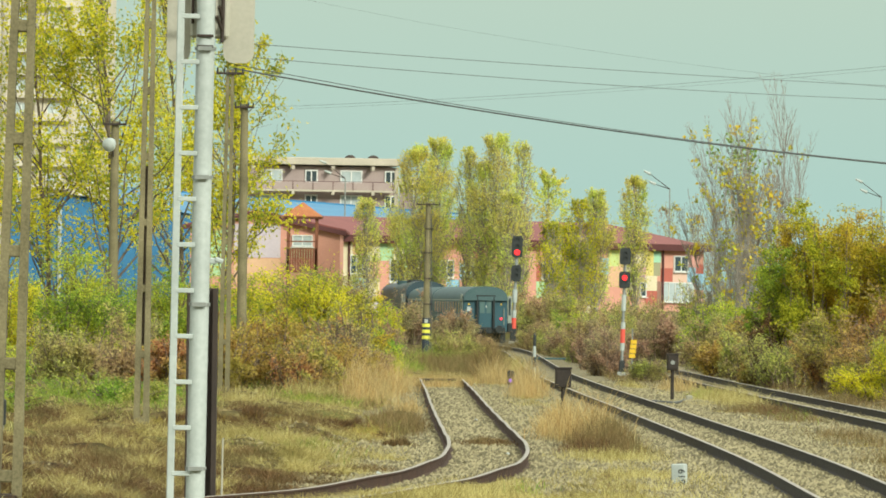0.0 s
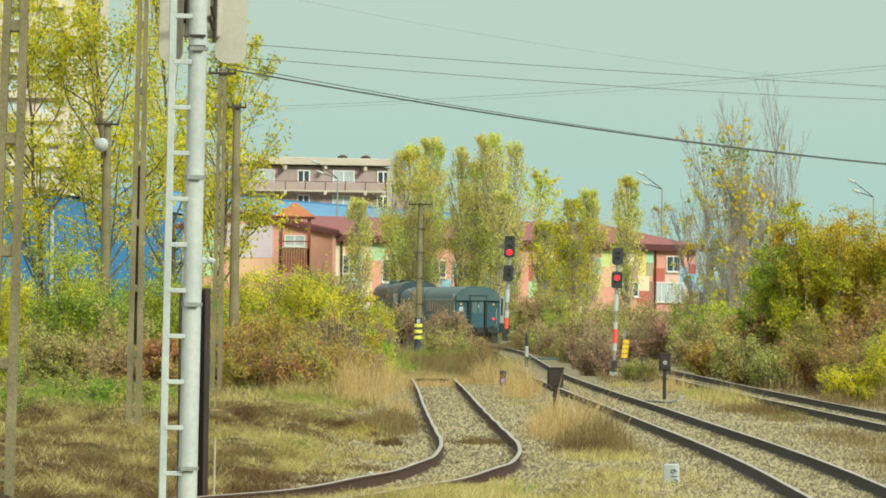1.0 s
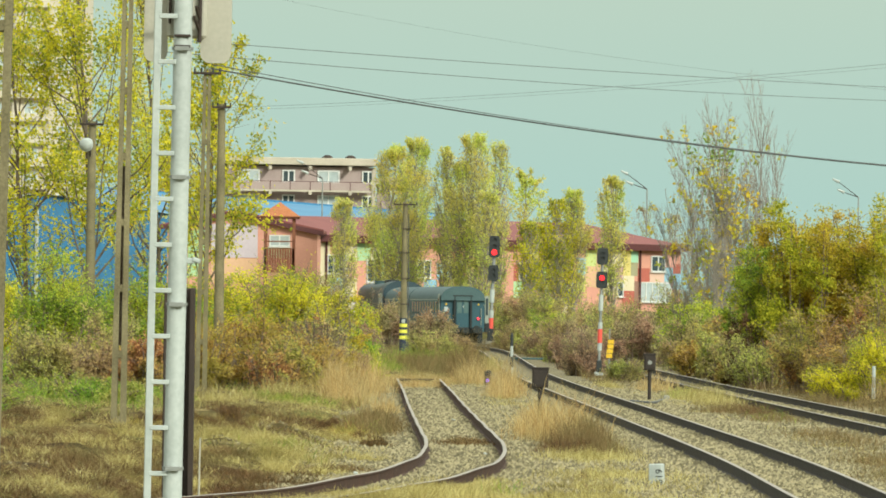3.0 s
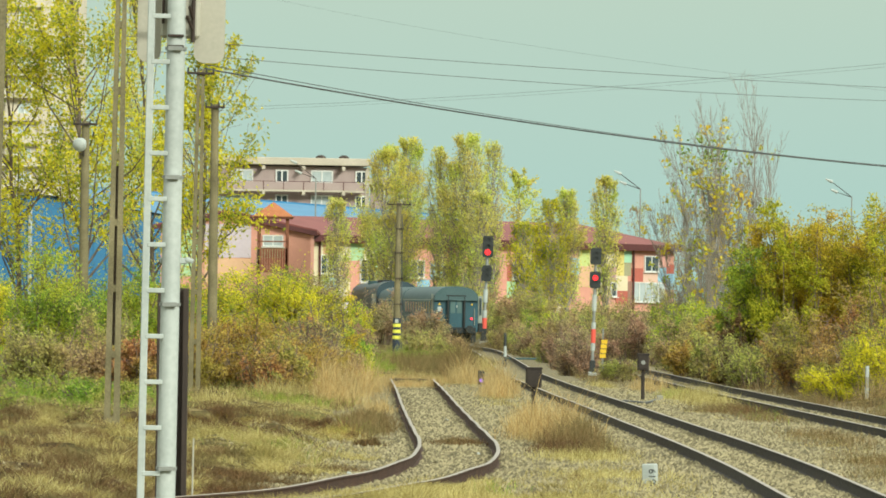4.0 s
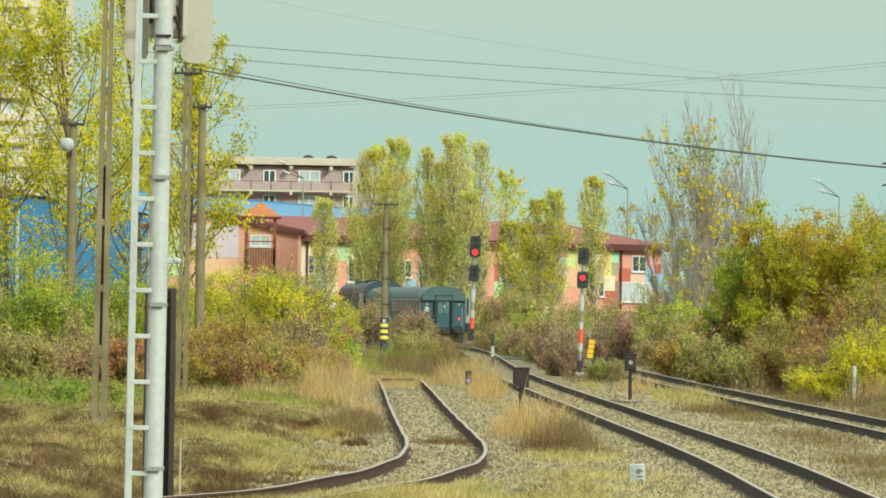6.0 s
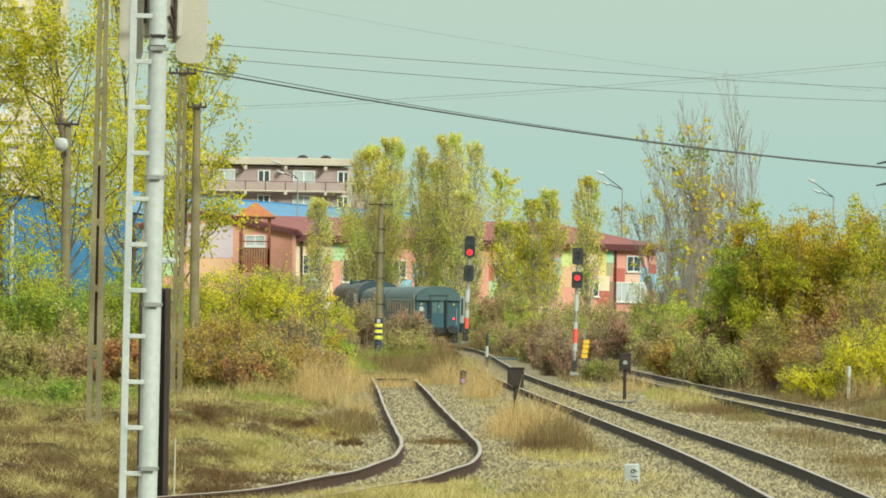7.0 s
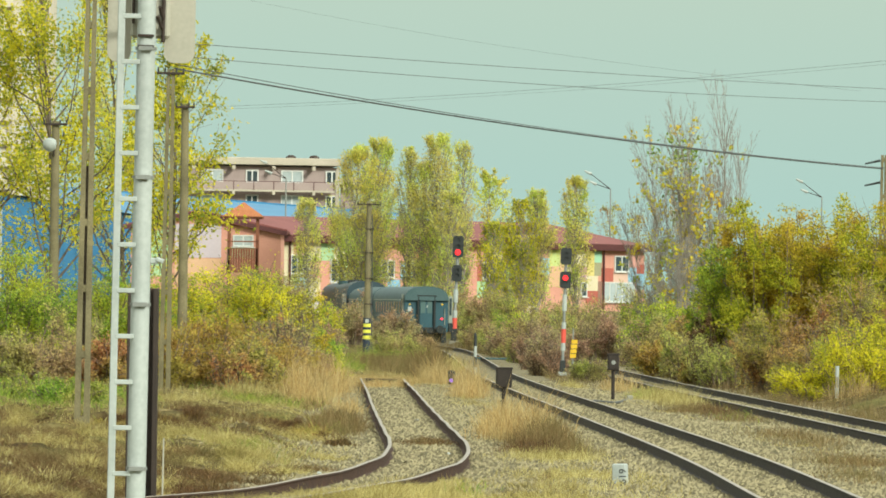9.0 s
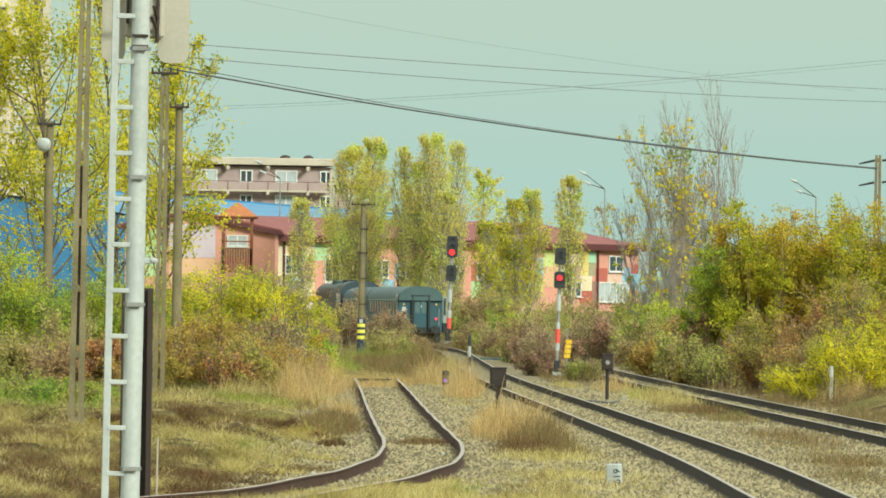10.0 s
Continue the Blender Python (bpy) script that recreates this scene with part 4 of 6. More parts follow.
for k, (q0, q1, z0, z1, paint) in enumerate((
        (48.0, 49.9, 3.24, 4.39, "rust red"), (49.9, 52.3, 3.20, 4.05, "pale peach"), (53.7, 54.95, 3.98, 4.80, "rust red"), (52.3, 53.7, 3.20, 4.50, "blue"),
        (53.7, 54.95, 2.55, 3.96, "blue"), (52.4, 54.2, 4.53, 5.7, "pink"), (46.8, 48.0, 4.87, 5.85, "mint"), (45.6, 46.8, 3.7, 5.85, "yellow"),
        (46.8, 47.9, 3.7, 4.87, "olive"), (45.5, 47.4, 2.39, 3.7, "cream"), (45.5, 47.4, 1.2, 2.39, "rust red"), (47.4, 48.0, 1.2, 3.23, "brown"),
        (44.4, 45.5, 3.11, 4.43, "mauve"), (43.6, 45.6, 4.43, 5.85, "cream"), (39.6, 41.3, 4.45, 5.85, "lime"), (38.4, 39.6, 3.7, 5.16, "blue"), (39.6, 42.0, 2.66, 4.45, "peach"),
        (38.4, 39.6, 3.05, 3.7, "mauve"), (38.4, 39.6, 2.2, 3.05, "yellow"), (41.3, 43.6, 4.45, 5.85, "peach"), (42.0, 44.4, 2.0, 4.40, "cream"))):
    part("wall_panel", Geo().box(((q0 + q1) / 2, -0.014 - 0.004 * (k % 3), (z0 + z1) / 2), (q1 - q0, 0.03, z1 - z0)), PAINTS[paint + " render"], school)
for q, zc, w, h, n in WINS:
    window_unit(school, pose(q * LEN, -0.06, zc), w, h, n, M_PALEGLASS if n == 5 else M_GLASS)

wing = thing("school_wing", "gabled wing of the school with pastel wall", "school", pose(-8.0, 438, 1.4))
part("wall", Geo().extrude([(-11.6, 0), (0, 0), (0, 6.55), (-6.5, 7.75), (-11.6, 6.8)], 0, 16), PAINTS["salmon render"], wing)
part("roof", Geo().extrude([(-12.2, 6.9), (-6.5, 8.1), (0.5, 6.65), (0.5, 6.85), (-6.5, 8.32), (-12.2, 7.1)], -0.5, 17), M_REDROOF, wing, "maroon sheet roof")
part("fascia", Geo().extrude([(-12.2, 6.68), (-6.5, 7.88), (0.5, 6.35), (0.5, 6.72), (-6.5, 8.2), (-12.2, 7.0)], -0.58, -0.505), M_FASCIA, wing, "dark maroon verge boards")
part("wall_panel", Geo().box((-6.4, -0.02, 5.9), (3.6, 0.05, 2.6)), PAINTS["lilac render"], wing)
part("wall_panel", Geo().box((-6.4, -0.02, 3.6), (3.6, 0.05, 1.9)), PAINTS["peach render"], wing)
part("wall_panel", Geo().box((-9.2, -0.02, 4.9), (1.6, 0.05, 3.6)), PAINTS["green render"], wing)
window_unit(wing, pose(-2.9, -0.06, 5.95), 1.6, 0.9, 2, M_PALEGLASS)
part("wall_panel", Geo().box((-2.9, -0.02, 5.0), (1.9, 0.05, 0.8)), PAINTS["green render"], wing)

tower = thing("wooden_tower", "wooden lookout tower with an orange pyramid roof", "tower", pose(-10.45, 420, 1.2))
for sx in (-1.05, 1.05):
    for sy in (-1.05, 1.05):
        part("post", Geo().box((sx, sy, 3.9), (0.2, 0.2, 7.8), bev=0.02), M_WOOD, tower)
part("roof", Geo().add([(-1.55, -1.55, 7.75), (1.55, -1.55, 7.75), (1.55, 1.55, 7.75), (-1.55, 1.55, 7.75), (0, 0, 8.85)], [(0, 1, 4), (1, 2, 4), (2, 3, 4), (3, 0, 4), (3, 2, 1, 0)]), M_SHINGLE, tower, "orange shingled pyramid roof")
part("cornice", Geo().box((0, 0, 7.68), (2.9, 2.9, 0.16), bev=0.02), M_WOOD, tower)
for i in range(12):
    part("board", Geo().box((-1.05 + 0.19 * i, -1.12, 4.5), (0.17, 0.06, 1.8), bev=0.01), M_WOOD, tower)
part("deck", Geo().box((0, 0, 3.7), (2.4, 2.4, 0.15)), M_WOOD, tower)
part("rail", Geo().box((0, -1.1, 5.9), (2.3, 0.1, 0.1)), M_WOOD, tower)

hall = thing("blue_hall", "large hall with blue cladding and light blue roof", "warehouse", pose(0, 560, 1.6))
part("wall", Geo().extrude([(-43, 0), (-25, 0), (-25, 9.4), (-37.8, 11.3), (-43, 10.2)], 0, 30), M_BLUE, hall)
part("wall", Geo().box((-12.3, 20, 4.6), (25.4, 30, 9.2)), M_BLUE, hall)
part("roof", Geo().add([(-43.5, -0.5, 10.2), (-37.8, -0.5, 11.45), (-37.8, 30, 11.45), (-43.5, 30, 10.2), (-25, -0.5, 9.55), (-25, 30, 9.55)], [(0, 1, 2, 3), (1, 4, 5, 2)]), M_BLUEROOF, hall, "light blue sheet roof")
part("roof", Geo().add([(-34, 5, 9.35), (1.6, 5, 9.0), (1.6, 34, 10.4), (-34, 34, 12.7), (-34, 5, 9.1), (1.6, 5, 8.8)], [(0, 1, 2, 3), (0, 4, 5, 1)]), M_BLUEROOF, hall, "light blue sheet roof")
part("gutter", Geo().tube((-38, -0.2, 0), (-38, -0.2, 10.5), 0.2, 0.2, 6), M_WHITE, hall, "white downpipe")
for i in range(14):
    part("cladding_panel", Geo().box((-42.4 + 1.25 * i, -0.03, 4.4), (1.18, 0.08, 8.6), bev=0.01), M_BLUE, hall)
part("ridge_cap", Geo().box((-16.2, 34.1, 11.6), (36, 0.3, 0.2), tilt=3.7), M_BLUEROOF, hall)


def flats(x, y, w, storeys, z, label, axes):
    t = thing("apartment_block", label, "apartment block", pose(x, y, z, 0, 0, axes))
    h = storeys * 2.9
    part("wall", Geo().box((0, 6, h / 2), (w, 11, h)), M_FLATS, t)
    part("roof", Geo().box((0, 5.6, h + 0.60), (w + 1.0, 12.4, 0.85), bev=0.05), M_FLATCON, t, "pale concrete parapet")
    part("end_wall", Geo().box((w / 2 + 0.2, 6, h / 2), (0.5, 11.4, h), bev=0.03), M_FLATCON, t, "pale concrete end wall")
    for s in range(storeys - 3, storeys):
        zz = s * 2.9
        part("balcony_slab", Geo().box((0, -0.6, zz + 0.05), (w - 0.6, 1.4, 0.22)), M_FLATCON, t)
        bal = part("balcony_front", Geo().box((0, -1.25, zz + 0.62), (w - 0.8, 0.08, 0.85)), M_FLATS, t, "dull mauve balcony front")
        part("balcony_rail", Geo().box((0, -1.27, zz + 1.12), (w - 0.8, 0.09, 0.07)), M_FASCIA, bal)
        k = -w / 2 + 0.5
        i = 0
        while k < w / 2:
            part("balcony_post", Geo().box((k, -1.3, zz + 0.62), (0.08, 0.08, 1.0)), M_FASCIA, bal)
            if i % 2 == 0:
                part("beam", Geo().box((k, -0.6, zz + 2.72), (0.35, 1.6, 0.45)), M_FLATCON, t)
            if i % 2:
                window_unit(t, pose(k, 0.43, zz + 1.75), 2.6 if i % 4 == 1 else 1.5, 1.5, 2, M_PALEGLASS if i % 4 == 1 else M_GLASS, 0.15)
            k += 2.35
            i += 1
    return t


flats(-14.3, 660, 17.4, 6, 1.0, "prefabricated apartment block with mauve balconies", 8)
for xx, yy in ((-11.0, 661), (-8.3, 661.4)):
    vent = thing("roof_vent", "small dark vent on the flat roof", "roof vent", pose(xx, yy, 19.25), "roof vents")
    part("dome", Geo().tube((0, 0, -0.3), (0, 0, 0.35), 0.7, 0.6, 14).tube((0, 0, 0.35), (0, 0, 0.55), 0.6, 0.25, 14), M_DARKSTEEL, vent)
flats(-3.1, 690, 4.6, 6, -0.6, "end stair of an apartment block", 0)
block = thing("tower_block", "tall pale apartment tower behind the trees", "apartment block", pose(-54, 720, 1.5, 0, 0, 0))
part("wall", Geo().box((0, 8, 25), (22, 16, 50)), M_TOWERBLOCK, block)
for s in range(4, 17):
    for k in range(5):
        window_unit(block, pose(-8.4 + 4.2 * k, -0.03, 2 + 2.9 * s), 1.8, 1.5, 2, M_PALEGLASS)
    part("balcony", Geo().box((3, -0.6, 0.9 + 2.9 * s), (7, 1.2, 1.0), bev=0.03), M_TOWERBLOCK, block)
for k in range(6):
    part("rib", Geo().box((-10.6 + 4.2 * k, -0.15, 25), (0.5, 0.4, 50)), M_FLATCON, block)


def street_lamp(x, y, top):
    t = thing("street_lamp", "grey double arm street lamp", "street lamp", pose(x, y, 1.7), "street lamps")
    h = top - 1.7
    part("pole", Geo().tube((0, 0, 0), (0, 0, h), 0.11, 0.06, 10), M_GALV, t)
    for dx, dz in ((-2.0, 1.45), (-1.5, 0.45)):
        arm = part("arm", Geo().tube((0, 0, h - 0.05), (dx, 0, h + dz), 0.042, 0.032, 8), M_DARKSTEEL, t)
        part("lantern", Geo().tube((dx + 0.1, 0, h + dz - 0.05), (dx - 0.55, 0, h + dz + 0.25), 0.16, 0.08, 10), M_WHITE, arm, "white lantern head")
    return t


street_lamp(22.0, 550, 14.1)
street_lamp(42.6, 550, 13.6)
street_lamp(-9.6, 550, 14.7)

# ---- vegetation ----
def tree(label, x, y, H, W, leaf_mat, leaves=5000, leaf=0.15, limbs=30, first=0.12, seed=1, bark=None, lean=(0, 0), spread=0.22, stems=1, tuft=0.32, rise=0.30, clumped=0.0, group="", slim=1.0, sprigs=5, point=0.5):
    rng = np.random.default_rng(seed)
    z = zat(x, y) - 0.1
    t = thing("tree", label, "tree", pose(x, y, z), group)
    segs, tips = [], []
    for st in range(stems):
        off = np.array([rng.uniform(-1, 1) * W * 0.22, rng.uniform(-1, 1) * W * 0.2, 0]) * (stems > 1)
        Hs = H * (1 if st == 0 else rng.uniform(0.72, 0.96))
        Ws = W * (1 if stems == 1 else 0.68)
        n = 12
        pts = [np.array([off[0] * min(1, 2.5 * i / n) + lean[0] * i / n + rng.normal() * 0.012 * H * (i > 0) * 0.4,
                         off[1] * min(1, 2.5 * i / n) + lean[1] * i / n + rng.normal() * 0.012 * H * 0.4, Hs * i / n]) for i in range(n + 1)]
        r = (H * 0.0115 + 0.03) * slim
        for i in range(n):
            segs.append((pts[i], pts[i + 1], r * (1 - i / n) + 0.012, r * (1 - (i + 1) / n) + 0.012))
        for k in range(limbs):
            f = first + (0.97 - first) * (k + rng.uniform(0, 1)) / limbs
            i = min(int(f * n), n - 1)
            p = pts[i] + (pts[i + 1] - pts[i]) * (f * n - i)
            az = rng.uniform(0, 2 * math.pi)
            up = min(Hs * rise * rng.uniform(0.5, 1.1), Hs * 1.01 - p[2])
            fe = (p[2] + up) / Hs
            env = Ws / 2 * max(0.05, min(1, (f - first) * 5 + 0.5) * (1 - max(0, fe - 0.5) / 0.53) ** point) * rng.uniform(0.6, 1.15)
            thin = min(1.0, 0.3 + 1.6 * (1 - fe))
            e = p + np.array([math.cos(az) * env, math.sin(az) * env, max(up, 0.2)])
            m = p + (e - p) * 0.5 + np.array([math.cos(az) * env * 0.12, math.sin(az) * env * 0.12, -0.05 * up])
            rl = (0.006 * H * (1 - f) ** 0.7 + 0.012) * slim
            segs += [(p, m, rl, rl * 0.65), (m, e, rl * 0.65, 0.008)]
            for q in range(sprigs):
                a = p + (e - p) * rng.uniform(0.25, 0.95)
                b = a + np.array([math.cos(az) * env * spread, math.sin(az) * env * spread, up * 0.25]) + rng.normal(size=3) * np.array([1, 1, 0.8]) * Ws * 0.10 * thin
                segs.append((a, b, 0.014 * slim, 0.006))
                tips.append((a, b))
            tips.append((m, e))
    part("trunk", tubes("trunk", segs, bark or M_BARK), None, t)
    leaves, leaf = int(leaves * 1.55), leaf * 0.78
    T0, T1 = np.array([a for a, b in tips]), np.array([b for a, b in tips])
    w = rng.uniform(0.15, 1.0, len(tips)) ** 1.6
    if clumped:
        w = (rng.uniform(0, 1, len(tips)) < clumped).astype(float) + 1e-6
    idx = rng.choice(len(tips), leaves, p=w / w.sum())
    c = T0[idx] + (T1[idx] - T0[idx]) * rng.uniform(0.1, 1.1, leaves)[:, None]
    c = c + rng.normal(size=(leaves, 3)) * tuft * np.clip(0.4 + 2.6 * (1 - c[:, 2:3] / H), 0.4, 1) * np.array([1, 1, 0.9])
    part("crown", leaf_mesh("crown", c, leaf, leaf_mat, rng, 0.5), None, t)
    return t


def bush(label, x, y, w, dp, h, leaf_mat, leaves=9000, leaf=0.10, lumps_n=16, twigs=120, seed=1, low=0.12, twig_mat=None, fall=0.42, whips=0.10):
    """A shrub of many arching stems with leafy side twigs, uneven on top, and bare whips above the leaves."""
    rng = np.random.default_rng(seed)
    z = zat(x, y) - 0.08
    t = thing("bush", label, "bush", pose(x, y, z))
    ns = int(lumps_n * 3.4)
    az, rr = rng.uniform(0, 2 * np.pi, ns), np.sqrt(rng.uniform(0, 1, ns))
    lobe = 0.86 + 0.14 * np.sin(az * 3 + seed) * rr + 0.10 * np.sin(az * 5 + 2 * seed)
    tx, ty = np.cos(az) * rr * w * 0.47, np.sin(az) * rr * dp * 0.47
    th = h * (1 - fall * rr ** 2) * lobe * rng.uniform(max(0.32, low * 3), 1.0, ns) ** 0.7
    base = np.stack([tx * 0.55 + rng.normal(size=ns) * 0.1, ty * 0.55, np.zeros(ns)], 1)
    top = np.stack([tx, ty, th], 1)
    bow = np.stack([base[:, 0] * 0.75 + tx * 0.25, base[:, 1] * 0.75 + ty * 0.25, th * 0.62], 1) + rng.normal(size=(ns, 3)) * 0.07 * h

    def along(k, f):
        f = f[:, None]
        return base[k] * (1 - f) ** 2 + 2 * bow[k] * f * (1 - f) + top[k] * f * f
    segs, n = [], 5
    every = np.arange(ns)
    rings = [along(every, np.full(ns, i / n)) for i in range(n + 1)]
    for k in range(ns):
        for i in range(n):
            segs.append((rings[i][k], rings[i + 1][k], 0.030 * (1 - i / n) + 0.007, 0.030 * (1 - (i + 1) / n) + 0.006))
    nt = ns * 7 + twigs
    k = rng.integers(0, ns, nt)
    f = rng.uniform(0.12 if low < 0.1 else 0.25, 1.0, nt)
    a = along(k, f)
    dv = rng.normal(size=(nt, 3)) * np.array([1, 1, 0.7]) + np.array([0, 0, 0.75])
    dv[:, :2] += top[k][:, :2] / max(w, 0.1) * 1.2
    dv /= np.linalg.norm(dv, axis=1)[:, None]
    ln = rng.uniform(0.06, 0.20, nt) * min(w, h * 1.4)
    bare_twig = rng.uniform(0, 1, nt) < whips
    e = a + dv * (ln * np.where(bare_twig, 1.6, 1.0))[:, None]
    e[:, 2] = np.minimum(e[:, 2], h * np.where(bare_twig, 1.06, 0.98))
    for q in range(nt):
        segs.append((a[q], e[q], 0.011, 0.004))
    part("branchwork", tubes("branchwork", segs, twig_mat or M_TWIG, 4), None, t)
    leaves, leaf = int(leaves * 1.6), leaf * 0.74
    wt = rng.uniform(0.1, 1.0, nt) ** 2.4 * np.where(bare_twig, 0.04, 1.0)
    j = rng.choice(nt, leaves, p=wt / wt.sum())
    c = a[j] + (e[j] - a[j]) * rng.uniform(0.1, 1.08, leaves)[:, None] + rng.normal(size=(leaves, 3)) * (0.035 + 0.020 * min(w, h))
    c = c[c[:, 2] > 0.03]
    part("foliage", leaf_mesh("foliage", c, leaf, leaf_mat, rng, 0.3), None, t)
    return t


def poplar(label, x, y, H, W, leaf_mat, seed, leaves=15000, bottom=0.5, group="", thin=0.0, leaf=0.135):
    """A slim upright poplar: steep limbs close to the trunk, fine leaves in a full column that thins towards the ground."""
    rng = np.random.default_rng(seed)
    z = zat(x, y) - 0.1
    t = thing("tree", label, "tree", pose(x, y, z), group)
    ph = rng.uniform(0, 6.28, 4)

    def girth(f, az):
        full = np.interp(f, [0, 0.12, 0.45, 0.70, 0.84, 0.93, 0.98, 1.01], [bottom, bottom, 0.85, 1.0, 0.86, 0.58, 0.30, 0.06])
        return W / 2 * full * (1 + 0.10 * np.sin(7 * f * 2.2 + ph[0] + 2 * az) + 0.07 * np.sin(31 * f + ph[1] + az))
    n = 14
    pts = np.stack([0.05 * W * np.sin(np.arange(n + 1) * 0.8 + ph[2]), 0.05 * W * np.sin(np.arange(n + 1) * 0.7 + ph[3]), H * 0.97 * np.arange(n + 1) / n], 1)
    r = 0.007 * H + 0.02
    segs = [(pts[i], pts[i + 1], r * (1 - i / n) + 0.01, r * (1 - (i + 1) / n) + 0.01) for i in range(n)]
    m = 130
    f0 = 0.04 + 0.86 * (np.arange(m) + rng.uniform(0, 1, m)) / m
    f1 = np.minimum(f0 + rng.uniform(0.10, 0.20, m), 0.93 + 0.07 * rng.uniform(0, 1, m))
    az = rng.uniform(0, 2 * np.pi, m)
    g = girth(f1, az) * rng.uniform(0.35, 0.95, m)
    p0 = np.stack([np.interp(f0, np.linspace(0, 1, n + 1), pts[:, i]) for i in range(3)], 1)
    p1 = np.stack([np.cos(az) * g, np.sin(az) * g, f1 * H], 1)
    pm = p0 * 0.45 + p1 * 0.55 + np.stack([np.cos(az), np.sin(az), np.zeros(m)], 1) * (g * 0.22)[:, None]
    for k in range(m):
        rl = 0.020 + 0.022 * (1 - f0[k])
        segs += [(p0[k], pm[k], rl, rl * 0.6), (pm[k], p1[k], rl * 0.6, 0.008)]
    q = m * 5
    j = rng.integers(0, m, q)
    s = rng.uniform(0.25, 1.0, q)[:, None]
    ta = pm[j] * (1 - s) + p1[j] * s
    az2 = az[j] + rng.normal(size=q) * 0.9
    ln = rng.uniform(0.10, 0.30, q) * W
    tb = ta + np.stack([np.cos(az2) * ln * 0.5, np.sin(az2) * ln * 0.5, ln * rng.uniform(0.6, 1.5, q)], 1)
    tb[:, 2] = np.minimum(tb[:, 2], H * rng.uniform(0.955, 1.0, q))
    segs += [(ta[k], tb[k], 0.013, 0.005) for k in range(q)]
    part("trunk", tubes("trunk", segs, M_PALEBARK, 4), None, t)
    h = tb[:, 2] / H
    wt = (0.12 + rng.uniform(0, 1, q) ** (1.3 + thin)) * np.interp(h, [0.05, 0.35, 0.6], [0.55, 0.75, 1.0])
    k = rng.choice(q, leaves, p=wt / wt.sum())
    c = ta[k] + (tb[k] - ta[k]) * rng.uniform(-0.1, 1.05, leaves)[:, None]
    c = c + rng.normal(size=(leaves, 3)) * 0.085 * W * np.clip(3.4 * (1.03 - c[:, 2:3] / H), 0.35, 1)
    c = c[c[:, 2] > 0.2]
    part("crown", leaf_mesh("crown", c, leaf, leaf_mat, rng, 0.5), None, t)
    return t


def bare_poplar(label, x, y, H, W, leaf_mat, seed, tufts, stems=5, side=0.0):
    """A nearly bare poplar: steep stems that fork into fine upright twigs, with a few tufts of last leaves."""
    rng = np.random.default_rng(seed)
    z = zat(x, y) - 0.1
    t = thing("tree", label, "tree", pose(x, y, z))
    segs, ends = [], []

    def grow(p, d, length, r, level):
        m = (4, 4, 3, 2)[level]
        for i in range(m):
            d = d + rng.normal(size=3) * 0.028 + np.array([0, 0, 0.05])
            d = d / np.linalg.norm(d)
            e = p + d * length / m
            segs.append((p, e, r * (1 - i / m * 0.7), r * (1 - (i + 1) / m * 0.7)))
            p = e
            if level < 3:
                for c in range((5, 3, 3)[level]):
                    out = rng.normal(size=3) * np.array([1, 1, 0.15])
                    out /= np.linalg.norm(out)
                    d2 = d + out * rng.uniform(0.18, 0.52)
                    grow(p, d2 / np.linalg.norm(d2), length * rng.uniform(0.16, 0.34), max(r * 0.42, 0.0065), level + 1)
        ends.append(p)
    for k in range(stems):
        az = 2 * math.pi * (k + rng.uniform(0, 0.6)) / stems
        top = H * (1.0 if k == 0 else rng.uniform(0.62, 0.92))
        d = np.array([math.cos(az) * W * 0.36 + side, math.sin(az) * W * 0.3, top]) if k else np.array([side, 0, top])
        grow(np.array([math.cos(az), math.sin(az), 0]) * 0.15 * W * (k > 0), d / np.linalg.norm(d), top * 0.84, 0.0042 * H * (1 if k == 0 else 0.7), 0)
    part("trunk", tubes("trunk", segs, M_PALEBARK, 4), None, t)
    ends = np.array(ends)
    c = []
    for f0, f1, n, size in tufts:
        near = ends[(ends[:, 2] > H * f0) & (ends[:, 2] < H * f1)]
        for q in rng.choice(len(near), n):
            c.append(near[q] + rng.normal(size=(int(rng.uniform(5, 13)), 3)) * size)
    part("crown", leaf_mesh("crown", np.concatenate(c), 0.21, leaf_mat, rng, 0.5), None, t)
    return t


